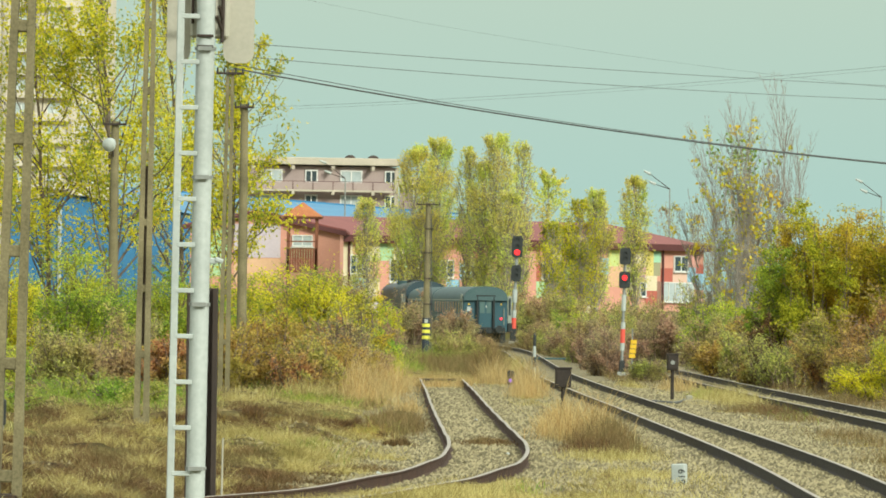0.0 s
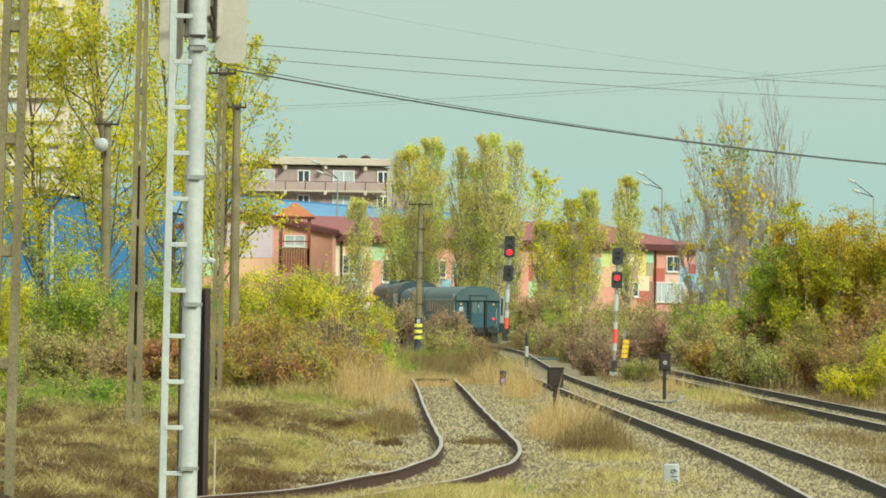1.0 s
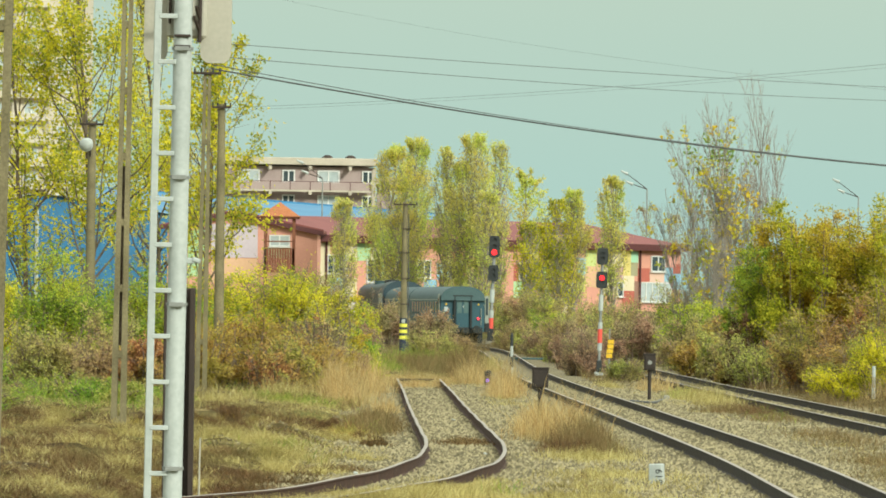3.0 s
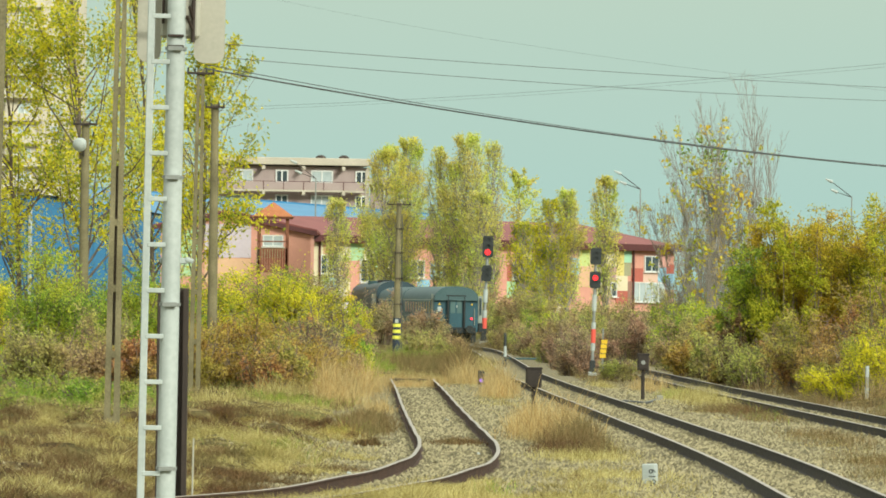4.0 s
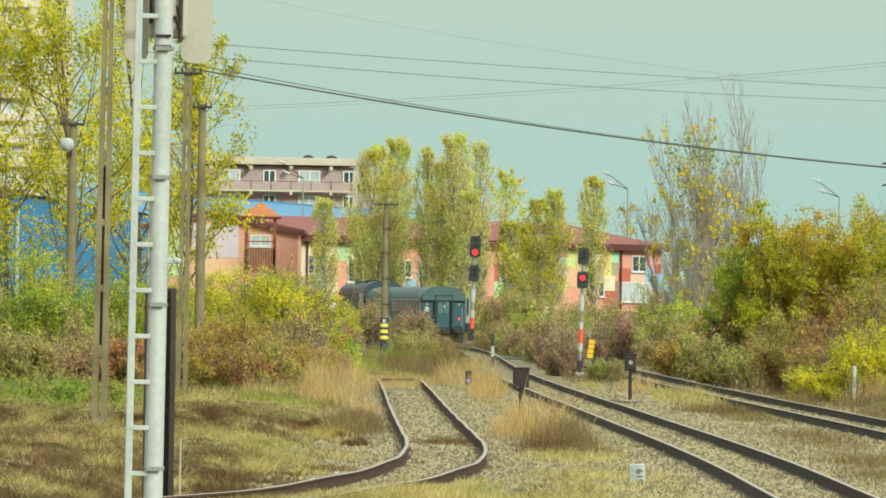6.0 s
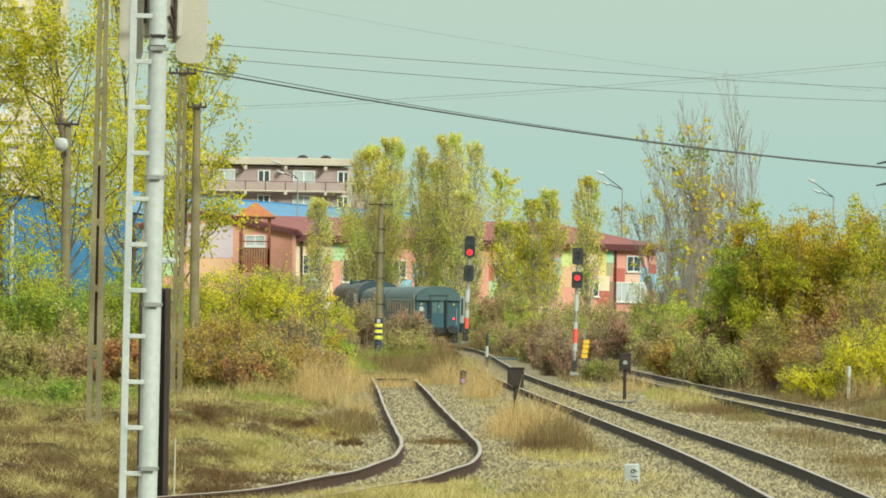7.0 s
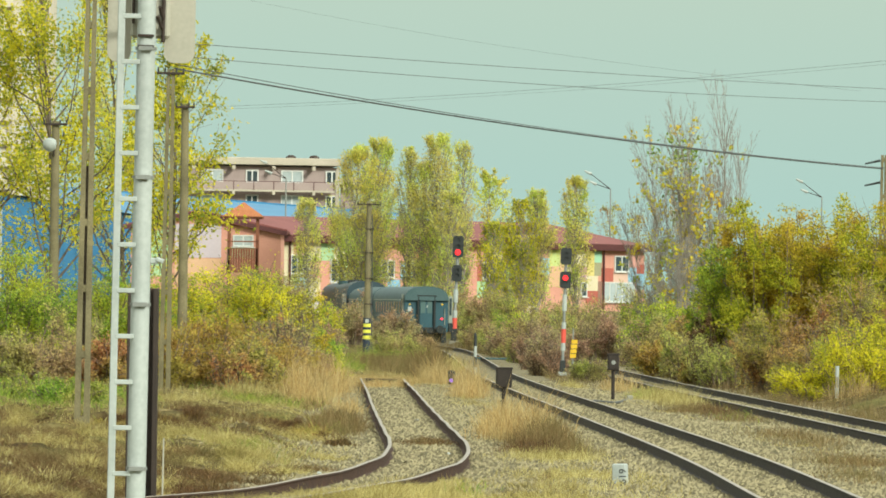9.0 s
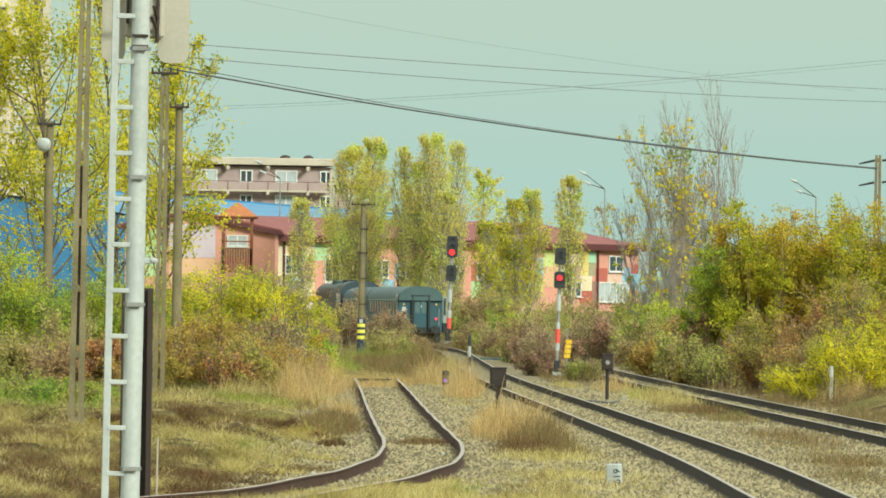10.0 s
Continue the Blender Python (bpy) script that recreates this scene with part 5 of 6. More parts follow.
POP = "slim poplar with thinning yellow green leaves"
AMB = "slim poplar with thinning amber leaves"
G = "poplars before the school"
for i, (lab, x, y, H, W, m, n, low, thin) in enumerate((
        (AMB, -2.15, 425, 14.4, 3.4, F_AMBER, 23000, 0.75, 0.0), (AMB, -0.4, 427, 13.8, 2.6, F_AMBER, 15000, 0.75, 0.0), (AMB, -1.5, 423, 9.4, 3.6, F_AMBER, 9000, 0.8, 0.5),
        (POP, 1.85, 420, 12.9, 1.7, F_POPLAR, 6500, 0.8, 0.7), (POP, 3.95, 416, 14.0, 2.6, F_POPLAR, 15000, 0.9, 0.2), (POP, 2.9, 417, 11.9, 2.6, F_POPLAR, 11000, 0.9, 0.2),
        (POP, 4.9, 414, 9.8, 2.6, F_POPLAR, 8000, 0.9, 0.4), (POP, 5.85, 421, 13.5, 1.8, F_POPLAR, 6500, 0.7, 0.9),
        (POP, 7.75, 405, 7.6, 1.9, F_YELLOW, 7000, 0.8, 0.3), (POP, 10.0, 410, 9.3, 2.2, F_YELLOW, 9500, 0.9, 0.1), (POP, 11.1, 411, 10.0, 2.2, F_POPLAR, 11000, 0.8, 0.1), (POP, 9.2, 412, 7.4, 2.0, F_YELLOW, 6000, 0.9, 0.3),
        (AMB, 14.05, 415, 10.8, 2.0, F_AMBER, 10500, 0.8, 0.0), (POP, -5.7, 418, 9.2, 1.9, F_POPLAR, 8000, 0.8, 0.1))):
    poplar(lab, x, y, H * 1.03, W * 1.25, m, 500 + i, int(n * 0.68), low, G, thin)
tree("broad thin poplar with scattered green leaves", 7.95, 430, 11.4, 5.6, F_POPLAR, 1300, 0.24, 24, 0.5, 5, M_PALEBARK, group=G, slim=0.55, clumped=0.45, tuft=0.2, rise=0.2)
BARE = "bare poplar with a few golden leaves at its tips"
bare_poplar(BARE, 16.1, 302, 11.9, 4.0, F_GOLD, 21, ((0.45, 1.05, 130, 0.15), (0.15, 0.5, 60, 0.15)), 7, -0.1)
bare_poplar("bare poplar with upright pale twigs", 18.2, 302, 12.6, 3.4, F_GOLD, 22, ((0.3, 0.9, 40, 0.13),), 5, 0.2)
bare_poplar(BARE, 14.7, 304, 9.2, 3.0, F_GOLD, 23, ((0.3, 1.0, 30, 0.13),), 5, -0.25)
bare_poplar("low bare poplar with pale branches", 17.2, 306, 9.2, 3.2, F_GOLD, 24, ((0.2, 1.0, 14, 0.13),), 6, 0.0)
bare_poplar("low bare poplar with pale branches", 15.6, 300, 7.4, 3.2, F_GOLD, 25, ((0.1, 0.8, 26, 0.15),), 6, 0.0)
bare_poplar("bare poplar with a green tuft at its top", 16.4, 304, 11.8, 1.6, F_GREEN, 26, ((0.82, 1.0, 30, 0.2), (0.55, 0.8, 9, 0.2)), 3, 0.1)
for i, (x, y, H, W, n, m) in enumerate(((-13.0, 228, 18.5, 8.0, 5600, F_YELLOW), (-16.3, 236, 17.5, 7.0, 4200, F_YELLOW), (-8.9, 232, 13.6, 6.0, 3600, F_YELLOW),
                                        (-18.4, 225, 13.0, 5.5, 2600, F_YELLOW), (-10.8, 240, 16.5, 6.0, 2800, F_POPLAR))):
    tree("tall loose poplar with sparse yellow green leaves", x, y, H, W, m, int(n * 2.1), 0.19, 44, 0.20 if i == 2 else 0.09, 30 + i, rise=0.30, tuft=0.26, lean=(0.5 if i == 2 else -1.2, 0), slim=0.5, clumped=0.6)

tree("rusty orange tree behind the blue hall", -26.4, 612, 16.5, 8.5, F_RUST, 9000, 0.3, 34, 0.15, 36, rise=0.25, tuft=0.6, slim=0.6)

# bank of bushes beside the siding
YG = "bright yellow green shrub with dark stems"
RB = "russet bramble thicket on the bank"
bush(YG, -5.2, 203, 5.0, 4, 5.1, F_YELLOW, 20000, 0.12, 28, 380, 41)
bush(YG, -7.6, 196, 4.0, 4, 4.5, F_YELLOW, 17000, 0.12, 26, 320, 42)
bush(YG, -3.5, 212, 3.2, 4, 4.5, F_WILLOW, 13000, 0.12, 22, 300, 43, fall=0.7)
bush("thin grey stemmed shrub with few olive leaves", -3.3, 190, 2.4, 3, 3.3, F_OLIVE, 3600, 0.10, 22, 420, 63, low=0.05, whips=0.45, twig_mat=M_BARK)
bush("low fresh green shrub at the end of the bank", -1.9, 200, 1.5, 2, 1.7, F_GREEN, 5000, 0.09, 14, 120, 62, low=0.05, fall=0.7)
bush("rusty orange bramble thicket on the bank", -5.3, 172, 4.2, 4, 2.8, F_RUST, 19000, 0.10, 26, 360, 44, low=0.05)
bush(RB, -3.5, 178, 3.0, 4, 2.2, F_RUST, 18000, 0.10, 24, 340, 45, low=0.05)
bush("yellowing green shrub on the bank", -2.6, 186, 2.0, 3.4, 2.3, F_OLIVE, 12000, 0.10, 20, 260, 55, low=0.05)
bush("olive shrub fading to yellow", -2.8, 222, 2.4, 4, 2.8, F_GREEN, 11000, 0.11, 16, 200, 46)
bush("green shrub with yellow tips", -9.4, 186, 5.0, 4, 4.8, F_GREEN, 21000, 0.11, 28, 260, 47)
bush("green shrub with yellow tips", -12.2, 183, 4.6, 4, 4.6, F_GREEN, 19000, 0.11, 26, 260, 48)
bush("yellow green shrub on the bank", -14.6, 180, 4.0, 4, 4.7, F_YELLOW, 17000, 0.11, 22, 220, 49)
bush(RB, -7.9, 166, 3.2, 3.4, 1.8, F_RUSSET, 13000, 0.10, 22, 300, 50, low=0.05)
bush("low olive brambles on the bank", -10.6, 162, 4.2, 3.4, 2.1, F_OLIVE, 12000, 0.10, 22, 260, 51, low=0.05)
bush("low green brambles on the bank", -13.2, 158, 4.2, 3.4, 2.3, F_GREEN, 12000, 0.10, 22, 260, 56, low=0.05)
bush("muted brown shrub behind the siding", -2.7, 262, 2.2, 4, 2.4, F_DULL, 8000, 0.11, 16, 180, 52)
bush("muted brown shrub before the line", 0.6, 336, 3.6, 4, 2.7, F_DULL, 9000, 0.13, 16, 200, 53)
bush("golden shrub behind the siding", -3.3, 318, 2.2, 4, 4.4, F_GOLD, 3600, 0.14, 14, 200, 54)
bush("muted brown shrub behind the pole", -2.2, 345, 4.0, 4, 3.5, F_DULL, 9000, 0.13, 16, 220, 57)

bush("orange brown shrub among russet brambles", -6.6, 169, 2.6, 3, 2.5, F_RUST, 9000, 0.10, 16, 220, 58, low=0.05)
bush("russet shrub among orange brambles", -4.1, 168, 2.4, 3, 2.1, F_RUSSET, 7000, 0.10, 14, 200, 59, low=0.05)
bush("russet brambles among yellow shrubs", -3.9, 192, 2.6, 3, 3.0, F_RUSSET, 6000, 0.10, 14, 220, 60)
bush("olive shrub among russet brambles", -9.2, 170, 2.6, 3, 2.6, F_OLIVE, 9000, 0.10, 16, 220, 61, low=0.05)

for i, (x, y, w, h, m) in enumerate(((12.0, 238, 3.0, 2.5, F_RUST), (12.2, 224, 2.6, 2.8, F_OLIVE), (12.6, 258, 3.4, 3.2, F_OLIVE), (7.4, 285, 3.2, 3.0, F_OLIVE),
                                     (10.8, 320, 4.6, 3.6, F_OLIVE), (14.6, 310, 4.6, 4.2, F_GREEN), (0.6, 292, 3.0, 1.7, F_OLIVE), (2.2, 306, 1.8, 1.5, F_OLIVE), (-3.2, 285, 2.6, 2.2, F_GREEN), (8.2, 352, 3.6, 3.4, F_GREEN), (12.0, 214, 1.6, 1.5, F_RUSSET))):
    bush("olive thicket beside the line" if m is F_OLIVE else "russet thicket beside the line" if m in (F_RUSSET, F_RUST) else "green thicket beside the line", x, y, w, 3, h, m, 7000, 0.12, 16, 220, 330 + i, low=0.04)

for i, (x, y, w, h, m) in enumerate(((7.2, 300, 2.4, 1.5, F_OLIVE), (6.9, 318, 2.6, 1.8, F_DULL), (6.7, 334, 3.0, 2.0, F_OLIVE), (6.0, 350, 3.0, 2.2, F_OLIVE), (7.9, 276, 2.2, 2.2, F_DULL))):
    bush("low muted thicket beyond the crossing", x, y, w, 3, h, m, 6000, 0.11, 16, 200, 360 + i, low=0.04)
# far bushes beyond the line
for i, (x, y, w, h, m, lab) in enumerate((
        (3.4, 405, 6, 3.8, F_OLIVE, "olive thicket beyond the line"), (8.6, 380, 6, 3.6, F_OLIVE, "olive thicket beyond the line"),
        (12.8, 370, 6, 3.4, F_OLIVE, "olive thicket beyond the line"), (17.5, 365, 6, 4.0, F_OLIVE, "olive thicket beyond the line"),
        (-7.2, 403, 5, 4.4, F_OLIVE, "olive thicket beyond the line"), (-9.5, 395, 7, 4.6, F_GREEN, "olive thicket beyond the line"),
        (8.5, 300, 4.4, 2.9, F_OLIVE, "brown thicket beside the signal"), (11.2, 285, 4.4, 3.0, F_DULL, "brown thicket beside the signal"),
        (14.0, 275, 4.6, 3.6, F_GREEN, "green thicket beside the second track"), (16.4, 268, 4.2, 3.9, F_RUSSET, "russet thicket beside the second track"),
        (13.4, 246, 3.2, 2.9, F_RUSSET, "russet thicket beside the second track"), (22, 300, 6, 5.0, F_GREEN, "green thicket beside the second track"))):
    bush(lab, x, y, w, 4, h, m, 8500, 0.13, 18, 160, 70 + i)
bush("olive thicket behind the tall signal", 6.9, 386, 4.0, 3, 3.3, F_OLIVE, 8000, 0.13, 18, 200, 120)
bush("olive thicket behind the low signal", 4.6, 394, 3.6, 3, 3.0, F_OLIVE, 7000, 0.13, 16, 180, 121)
for i, (x, y, h, w) in enumerate(((27.5, 690, 12.6, 6), (31.5, 700, 11.6, 7), (36, 705, 12.4, 8), (24.0, 715, 11.2, 6))):
    tree("distant bare tree behind the school", x, y, h, w, F_OLIVE, 500, 0.3, 26, 0.15, 400 + i, M_PALEBARK, rise=0.3, slim=0.7, sprigs=7, point=0.35)
bush("bare brown thicket beside the main track", 6.9, 236, 2.1, 3, 2.5, F_DULL, 6000, 0.09, 18, 420, 91, low=0.04, whips=0.3)
bush("bare brown thicket beside the main track", 7.0, 256, 2.4, 3, 2.9, F_DULL, 6000, 0.10, 18, 420, 93, low=0.04, whips=0.3)
bush("bright yellow green shrub over russet brambles", 18.0, 180, 3.4, 3, 4.3, F_YELLOW, 15000, 0.09, 20, 240, 92)
bush("low dark green shrub by the signal", 8.0, 219, 1.9, 1.6, 1.2, F_OLIVE, 5000, 0.07, 12, 80, 90)

# tall willow hedge beside the second track
WIL = "tall yellowing willow beside the second track"
bush(WIL, 12.75, 208, 2.9, 4, 6.3, F_GREEN, 26000, 0.11, 22, 260, 101, fall=0.10, whips=0.03)
bush(WIL, 14.2, 207, 4.0, 5, 7.0, F_WILLOW, 40000, 0.12, 28, 300, 113, fall=0.12, whips=0.03)
bush(WIL, 15.6, 210, 3.6, 4, 7.1, F_WILLOW, 26000, 0.12, 24, 260, 115, fall=0.12, whips=0.03)
bush(WIL, 17.6, 206, 4.6, 5, 7.3, F_WILLOW, 42000, 0.12, 34, 380, 102, fall=0.2, whips=0.03)
bush(WIL, 20.2, 206, 6.0, 5, 6.7, F_WILLOW, 34000, 0.12, 34, 320, 103, fall=0.25, whips=0.03)
bush(WIL, 23.6, 204, 5.8, 5, 6.8, F_GREEN, 26000, 0.12, 30, 300, 108, fall=0.25, whips=0.03)
# Dark leaves fill the gap left of the willow, standing in for shadow.
bush("dark leaf filler painted as shade under the willow", 11.9, 207, 1.5, 3, 3.4, F_BRAMBLE_AND_SHADE, 12000, 0.09, 14, 160, 114, low=0.03, fall=0.15)
YS = "bright yellow green shrub over russet brambles"
bush(YS, 13.6, 176, 3.4, 3, 1.4, F_YELLOW, 8000, 0.09, 18, 240, 104)
bush(YS, 14.9, 175, 3.0, 3, 2.5, F_YELLOW, 12000, 0.09, 18, 240, 112)
bush(YS, 15.2, 177, 3.0, 3, 3.0, F_YELLOW, 14000, 0.09, 20, 240, 109)
bush(YS, 16.6, 176, 3.2, 3, 3.9, F_YELLOW, 13000, 0.09, 20, 220, 111)
bush("russet bramble thicket beside the second track", 14.3, 184, 4.0, 3, 2.3, F_RUSSET, 14000, 0.09, 20, 260, 105)
bush("russet bramble thicket beside the second track", 12.6, 205, 3.2, 3.4, 2.8, F_OLIVE, 11000, 0.09, 18, 260, 106)
bush("russet bramble thicket beside the second track", 16.2, 190, 4.4, 3, 4.2, F_RUSSET, 12000, 0.09, 18, 220, 107)
bush("russet bramble thicket beside the second track", 13.6, 194, 3.2, 3, 3.2, F_RUSSET, 12000, 0.09, 18, 260, 110)


def blades(name, label, x, y, h, mat, seed, width=0.02, lean=0.35):
    """Blades of grass rooted at x, y with heights h, as one sheet of stuff."""
    rng = np.random.default_rng(seed)
    n = len(x)
    z = land(x, y) - 0.02
    a = rng.uniform(0, 2 * np.pi, n)
    root = np.stack([x, y, z], 1)
    sd = np.stack([np.cos(a), np.sin(a), np.zeros(n)], 1) * (width * rng.uniform(0.6, 1.3, n))[:, None]
    bend = rng.normal(size=(n, 2)) * (h * lean)[:, None]
    mid = root + np.stack([bend[:, 0] * 0.3, bend[:, 1] * 0.3, h * 0.6], 1)
    tip = root + np.stack([bend[:, 0], bend[:, 1], h], 1)
    v = np.stack([root - sd, mid - sd * 0.5, tip, mid + sd * 0.9], 1).reshape(-1, 3)
    return tagged(new(name, many(name, v, np.arange(4 * n).reshape(n, 4), mat)), label, "grass", kind="stuff")


rg = np.random.default_rng(5)


def scatter(n, x0, x1, y0, y1, power=1.0):
    """Random roots, denser towards the near end."""
    y = y0 + (y1 - y0) * rg.uniform(0, 1, n) ** power
    return rg.uniform(x0, x1, n), y


x, y = scatter(440000, -20, 5, 72, 260, 1.8)
d = off_track(x, y)[0]
patch = lumps(x, y, 3.0, 21) + 0.7 * lumps(x, y, 9, 22) + 0.35 * lumps(x, y, 1.2, 26)
keep = (d > 2.0 + 0.7 * rg.uniform(-1, 1, len(x))) & (patch > np.interp(y, [90, 125], [0.3, 0.0]) - 0.25 * (d > 4)) & (np.abs(x / y) < 0.095)
x, y, patch = x[keep], y[keep], patch[keep]
blades("dry_grass", "patchy dry straw coloured grass on the bank", x, y, rg.uniform(0.05, 0.2, len(x)) * (0.7 + 0.6 * patch).clip(0.4, 1.9), F_DRY, 31, 0.008, 0.7)
x, y = scatter(200000, -20, 3, 78, 240, 1.6)
weed = lumps(x, y, 4.2, 27) + 0.5 * lumps(x, y, 1.5, 28)
keep = (weed > np.interp(y, [95, 130], [0.05, 0.38])) & (off_track(x, y)[0] > 2.2) & (np.abs(x / y) < 0.095)
blades("brown_weeds", "patches of dead brown weeds", x[keep], y[keep], rg.uniform(0.05, 0.2, keep.sum()), F_WEED, 35, 0.009, 0.8)
gxs, gys = [], []
for cx, cy, w, dp, n in ((-8.6, 142, 2.2, 14, 9000), (-11.0, 135, 2.4, 12, 8000), (-6.8, 128, 1.2, 8, 3500), (-3.1, 150, 1.0, 7, 3600), (-4.2, 158, 1.1, 6, 3000),
                         (-1.2, 128, 0.35, 5, 900), (-2.6, 104, 0.9, 5, 900), (-13.2, 128, 2, 10, 5000), (-2.0, 160, 0.6, 6, 1200), (1.5, 87, 0.4, 2, 200),
                         (9.4, 150, 0.7, 8, 600), (-5.4, 172, 1.2, 6, 2200), (-9.5, 160, 2.6, 10, 6000)):
    gxs.append(cx + rg.normal(size=n) * w * 0.5)
    gys.append(cy + rg.normal(size=n) * dp * 0.5)
x, y = np.concatenate(gxs), np.concatenate(gys)
keep = (off_track(x, y)[0] > 1.1) & (lumps(x, y, 2.2, 44) + 0.8 * lumps(x, y, 0.9, 45) > 0.5)
blades("green_grass", "patches of fresh green grass among straw", x[keep], y[keep], rg.uniform(0.08, 0.38, keep.sum()), F_GRASS, 32, 0.009, 0.7)
x, y = scatter(90000, 1, 13, 75, 260, 1.5)
d, each = off_track(x, y)
keep = (d > 2.3) & (lumps(x, y, 3.5, 25) + 0.6 * lumps(x, y, 1.3, 29) > 0.45)
blades("dry_grass", "thin straw between the tracks", x[keep], y[keep], rg.uniform(0.04, 0.2, keep.sum()), F_DRY, 33, 0.007, 0.6)


x, y = np.concatenate([rg.uniform(-16, -1.6, 26000), rg.uniform(11.6, 16, 9000), rg.uniform(6.5, 9.2, 5000)]), np.concatenate([rg.uniform(146, 182, 26000), rg.uniform(160, 215, 9000), rg.uniform(205, 260, 5000)])
keep = (lumps(x, y, 3.4, 41) + 0.6 * lumps(x, y, 1.1, 42) > -0.15) & (off_track(x, y)[0] > 1.6)
blades("brown_weeds", "ragged dead weeds before the bushes", x[keep], y[keep], rg.uniform(0.12, 0.55, keep.sum()) * (0.7 + 0.5 * lumps(x[keep], y[keep], 4, 43)).clip(0.3, 1.4), F_WEED, 36, 0.008, 0.4)


y = rg.uniform(73, 93.5, 9000)
x = np.interp(y, SPUR[1], SPUR[0]) + 0.85 + np.abs(rg.normal(size=9000)) * 0.35 + np.interp(y, [73, 85, 93], [0.9, 0.25, 0.0])
blades("dry_grass", "straw grown over the near rail of the siding", x, y, rg.uniform(0.5, 1.0, 9000) * np.interp(y, [73, 83, 87, 93], [0.45, 0.42, 0.2, 0.1]), F_DRY, 37, 0.007, 0.4)


def straw_clump(cx, cy, w, dp, h, n, mat, seed, label, lean=0.36, width=0.006):
    r = np.random.default_rng(seed)
    n = int(n * (0.85 if mat is F_TALLDRY else 1.5))
    x, y = cx + r.normal(size=n) * w * 0.33, cy + r.normal(size=n) * dp * 0.33
    hh = h * r.uniform(0.22, 1.08, n) * np.exp(-((x - cx) / w) ** 2 * 0.9) * (0.72 + 0.55 * lumps(x, y, 0.5, seed)).clip(0.15, 1.45)
    return blades("grass_clump", label, x, y, hh, mat, seed + 500, 0.008 if mat is F_TALLDRY else width, lean)


MAT = "low mat of dead brown brambles"
for i, (x, y, w, dp, h, m) in enumerate(((-4.9, 92, 3.0, 4.8, 0.38, F_BRAMBLE_AND_SHADE), (-6.3, 83, 2.4, 2.4, 0.34, F_BRAMBLE_AND_SHADE), (-4.3, 84, 2.0, 2.2, 0.30, F_BRAMBLE_AND_SHADE), (-3.0, 87.5, 2.0, 2.4, 0.26, F_BRAMBLE_AND_SHADE), (-5.9, 88, 2.6, 2.4, 0.34, F_BRAMBLE_AND_SHADE), (-3.4, 101, 1.8, 3.0, 0.26, F_BRAMBLE_AND_SHADE), (-3.7, 128, 2.4, 4.8, 0.34, F_BRAMBLE_AND_SHADE), (-2.4, 127, 2.4, 4.8, 0.30, F_BRAMBLE_AND_SHADE), (-8.0, 117, 3.2, 6.0, 0.38, F_BRAMBLE_AND_SHADE),
                                         (-6.9, 96, 2.7, 6.0, 0.38, F_BRAMBLE_AND_SHADE), (-1.0, 132, 1.2, 10.8, 0.38, F_BRAMBLE_AND_SHADE), (-1.6, 122, 1.0, 4, 0.35, F_RUSSET), (-5.6, 104, 2.4, 4.8, 0.26, F_BRAMBLE_AND_SHADE),
                                         (-3.2, 93, 1.6, 3.6, 0.22, F_BRAMBLE_AND_SHADE), (-4.6, 112, 2.7, 4.8, 0.26, F_BRAMBLE_AND_SHADE), (3.1, 113, 1.2, 3.0, 0.45, F_BRAMBLE_AND_SHADE), (0.95, 118, 1.2, 2.4, 0.22, F_BRAMBLE_AND_SHADE),
                                         (9.2, 158, 1.6, 12.0, 0.38, F_BRAMBLE_AND_SHADE), (8.7, 182, 1.2, 8, 0.5, F_OLIVE), (-8.9, 141, 3.6, 6, 0.9, F_GREEN), (-6.7, 147, 2.0, 5, 0.7, F_GREEN), (-11.4, 134, 3.0, 6, 1.1, F_GREEN), (-9.8, 124, 2.6, 5, 0.6, F_GREEN), (-7.4, 134, 2.0, 5, 0.7, F_GREEN))):
    if m is F_GREEN:
        bush("low green weeds among straw", x, y, w, dp, h, F_GRASS, 6000, 0.075, 22, 150, 300 + i, low=0.03)
    else:
        straw_clump(x, y, w * 0.9, dp, h * 0.85, 2400, m, 1300 + i, MAT if m in (F_BRAMBLE_AND_SHADE, F_RUSSET) else "low olive weeds beside the line", 0.8)

for k in range(150):
    cy = 78 + 46 * rg.uniform(0, 1) ** 1.3
    cx = rg.uniform(-0.083 * cy, np.interp(cy, SPUR[1], SPUR[0]) - 2.0)
    m, lab = ((F_DRY, "drooping tussock of pale straw on the near bank"), (F_BRAMBLE_AND_SHADE, "tuft of dark dead weeds on the near bank"), (F_DRY, "drooping tussock of pale straw on the near bank"),
              (F_WEED, "tuft of dead brown weeds on the near bank"), (F_BRAMBLE_AND_SHADE, "tuft of dark dead weeds on the near bank"))[k % 5]
    straw_clump(cx, cy, rg.uniform(0.4, 1.3), rg.uniform(0.6, 1.8), rg.uniform(0.14, 0.36), int(rg.uniform(700, 1600)), m, 900 + k, lab, 0.85, 0.006)
for k in range(34):
    f = (k + rg.uniform(0, 1)) / 34
    cx = -6.2 + 5.4 * f
    straw_clump(cx, np.interp(cx, [-9, -4.8, -2.2, -1.2, -0.4], [119, 123, 130, 121, 108]) - rg.uniform(0.2, 1.6), 0.5, 0.8, rg.uniform(0.16, 0.34), 900, F_BRAMBLE_AND_SHADE if k % 4 else F_RUST, 1100 + k,
                "dark dead weeds under the edge of the turf" if k % 4 else "rusty weeds under the edge of the turf", 0.5)
TS = "clump of tall dry orange straw"
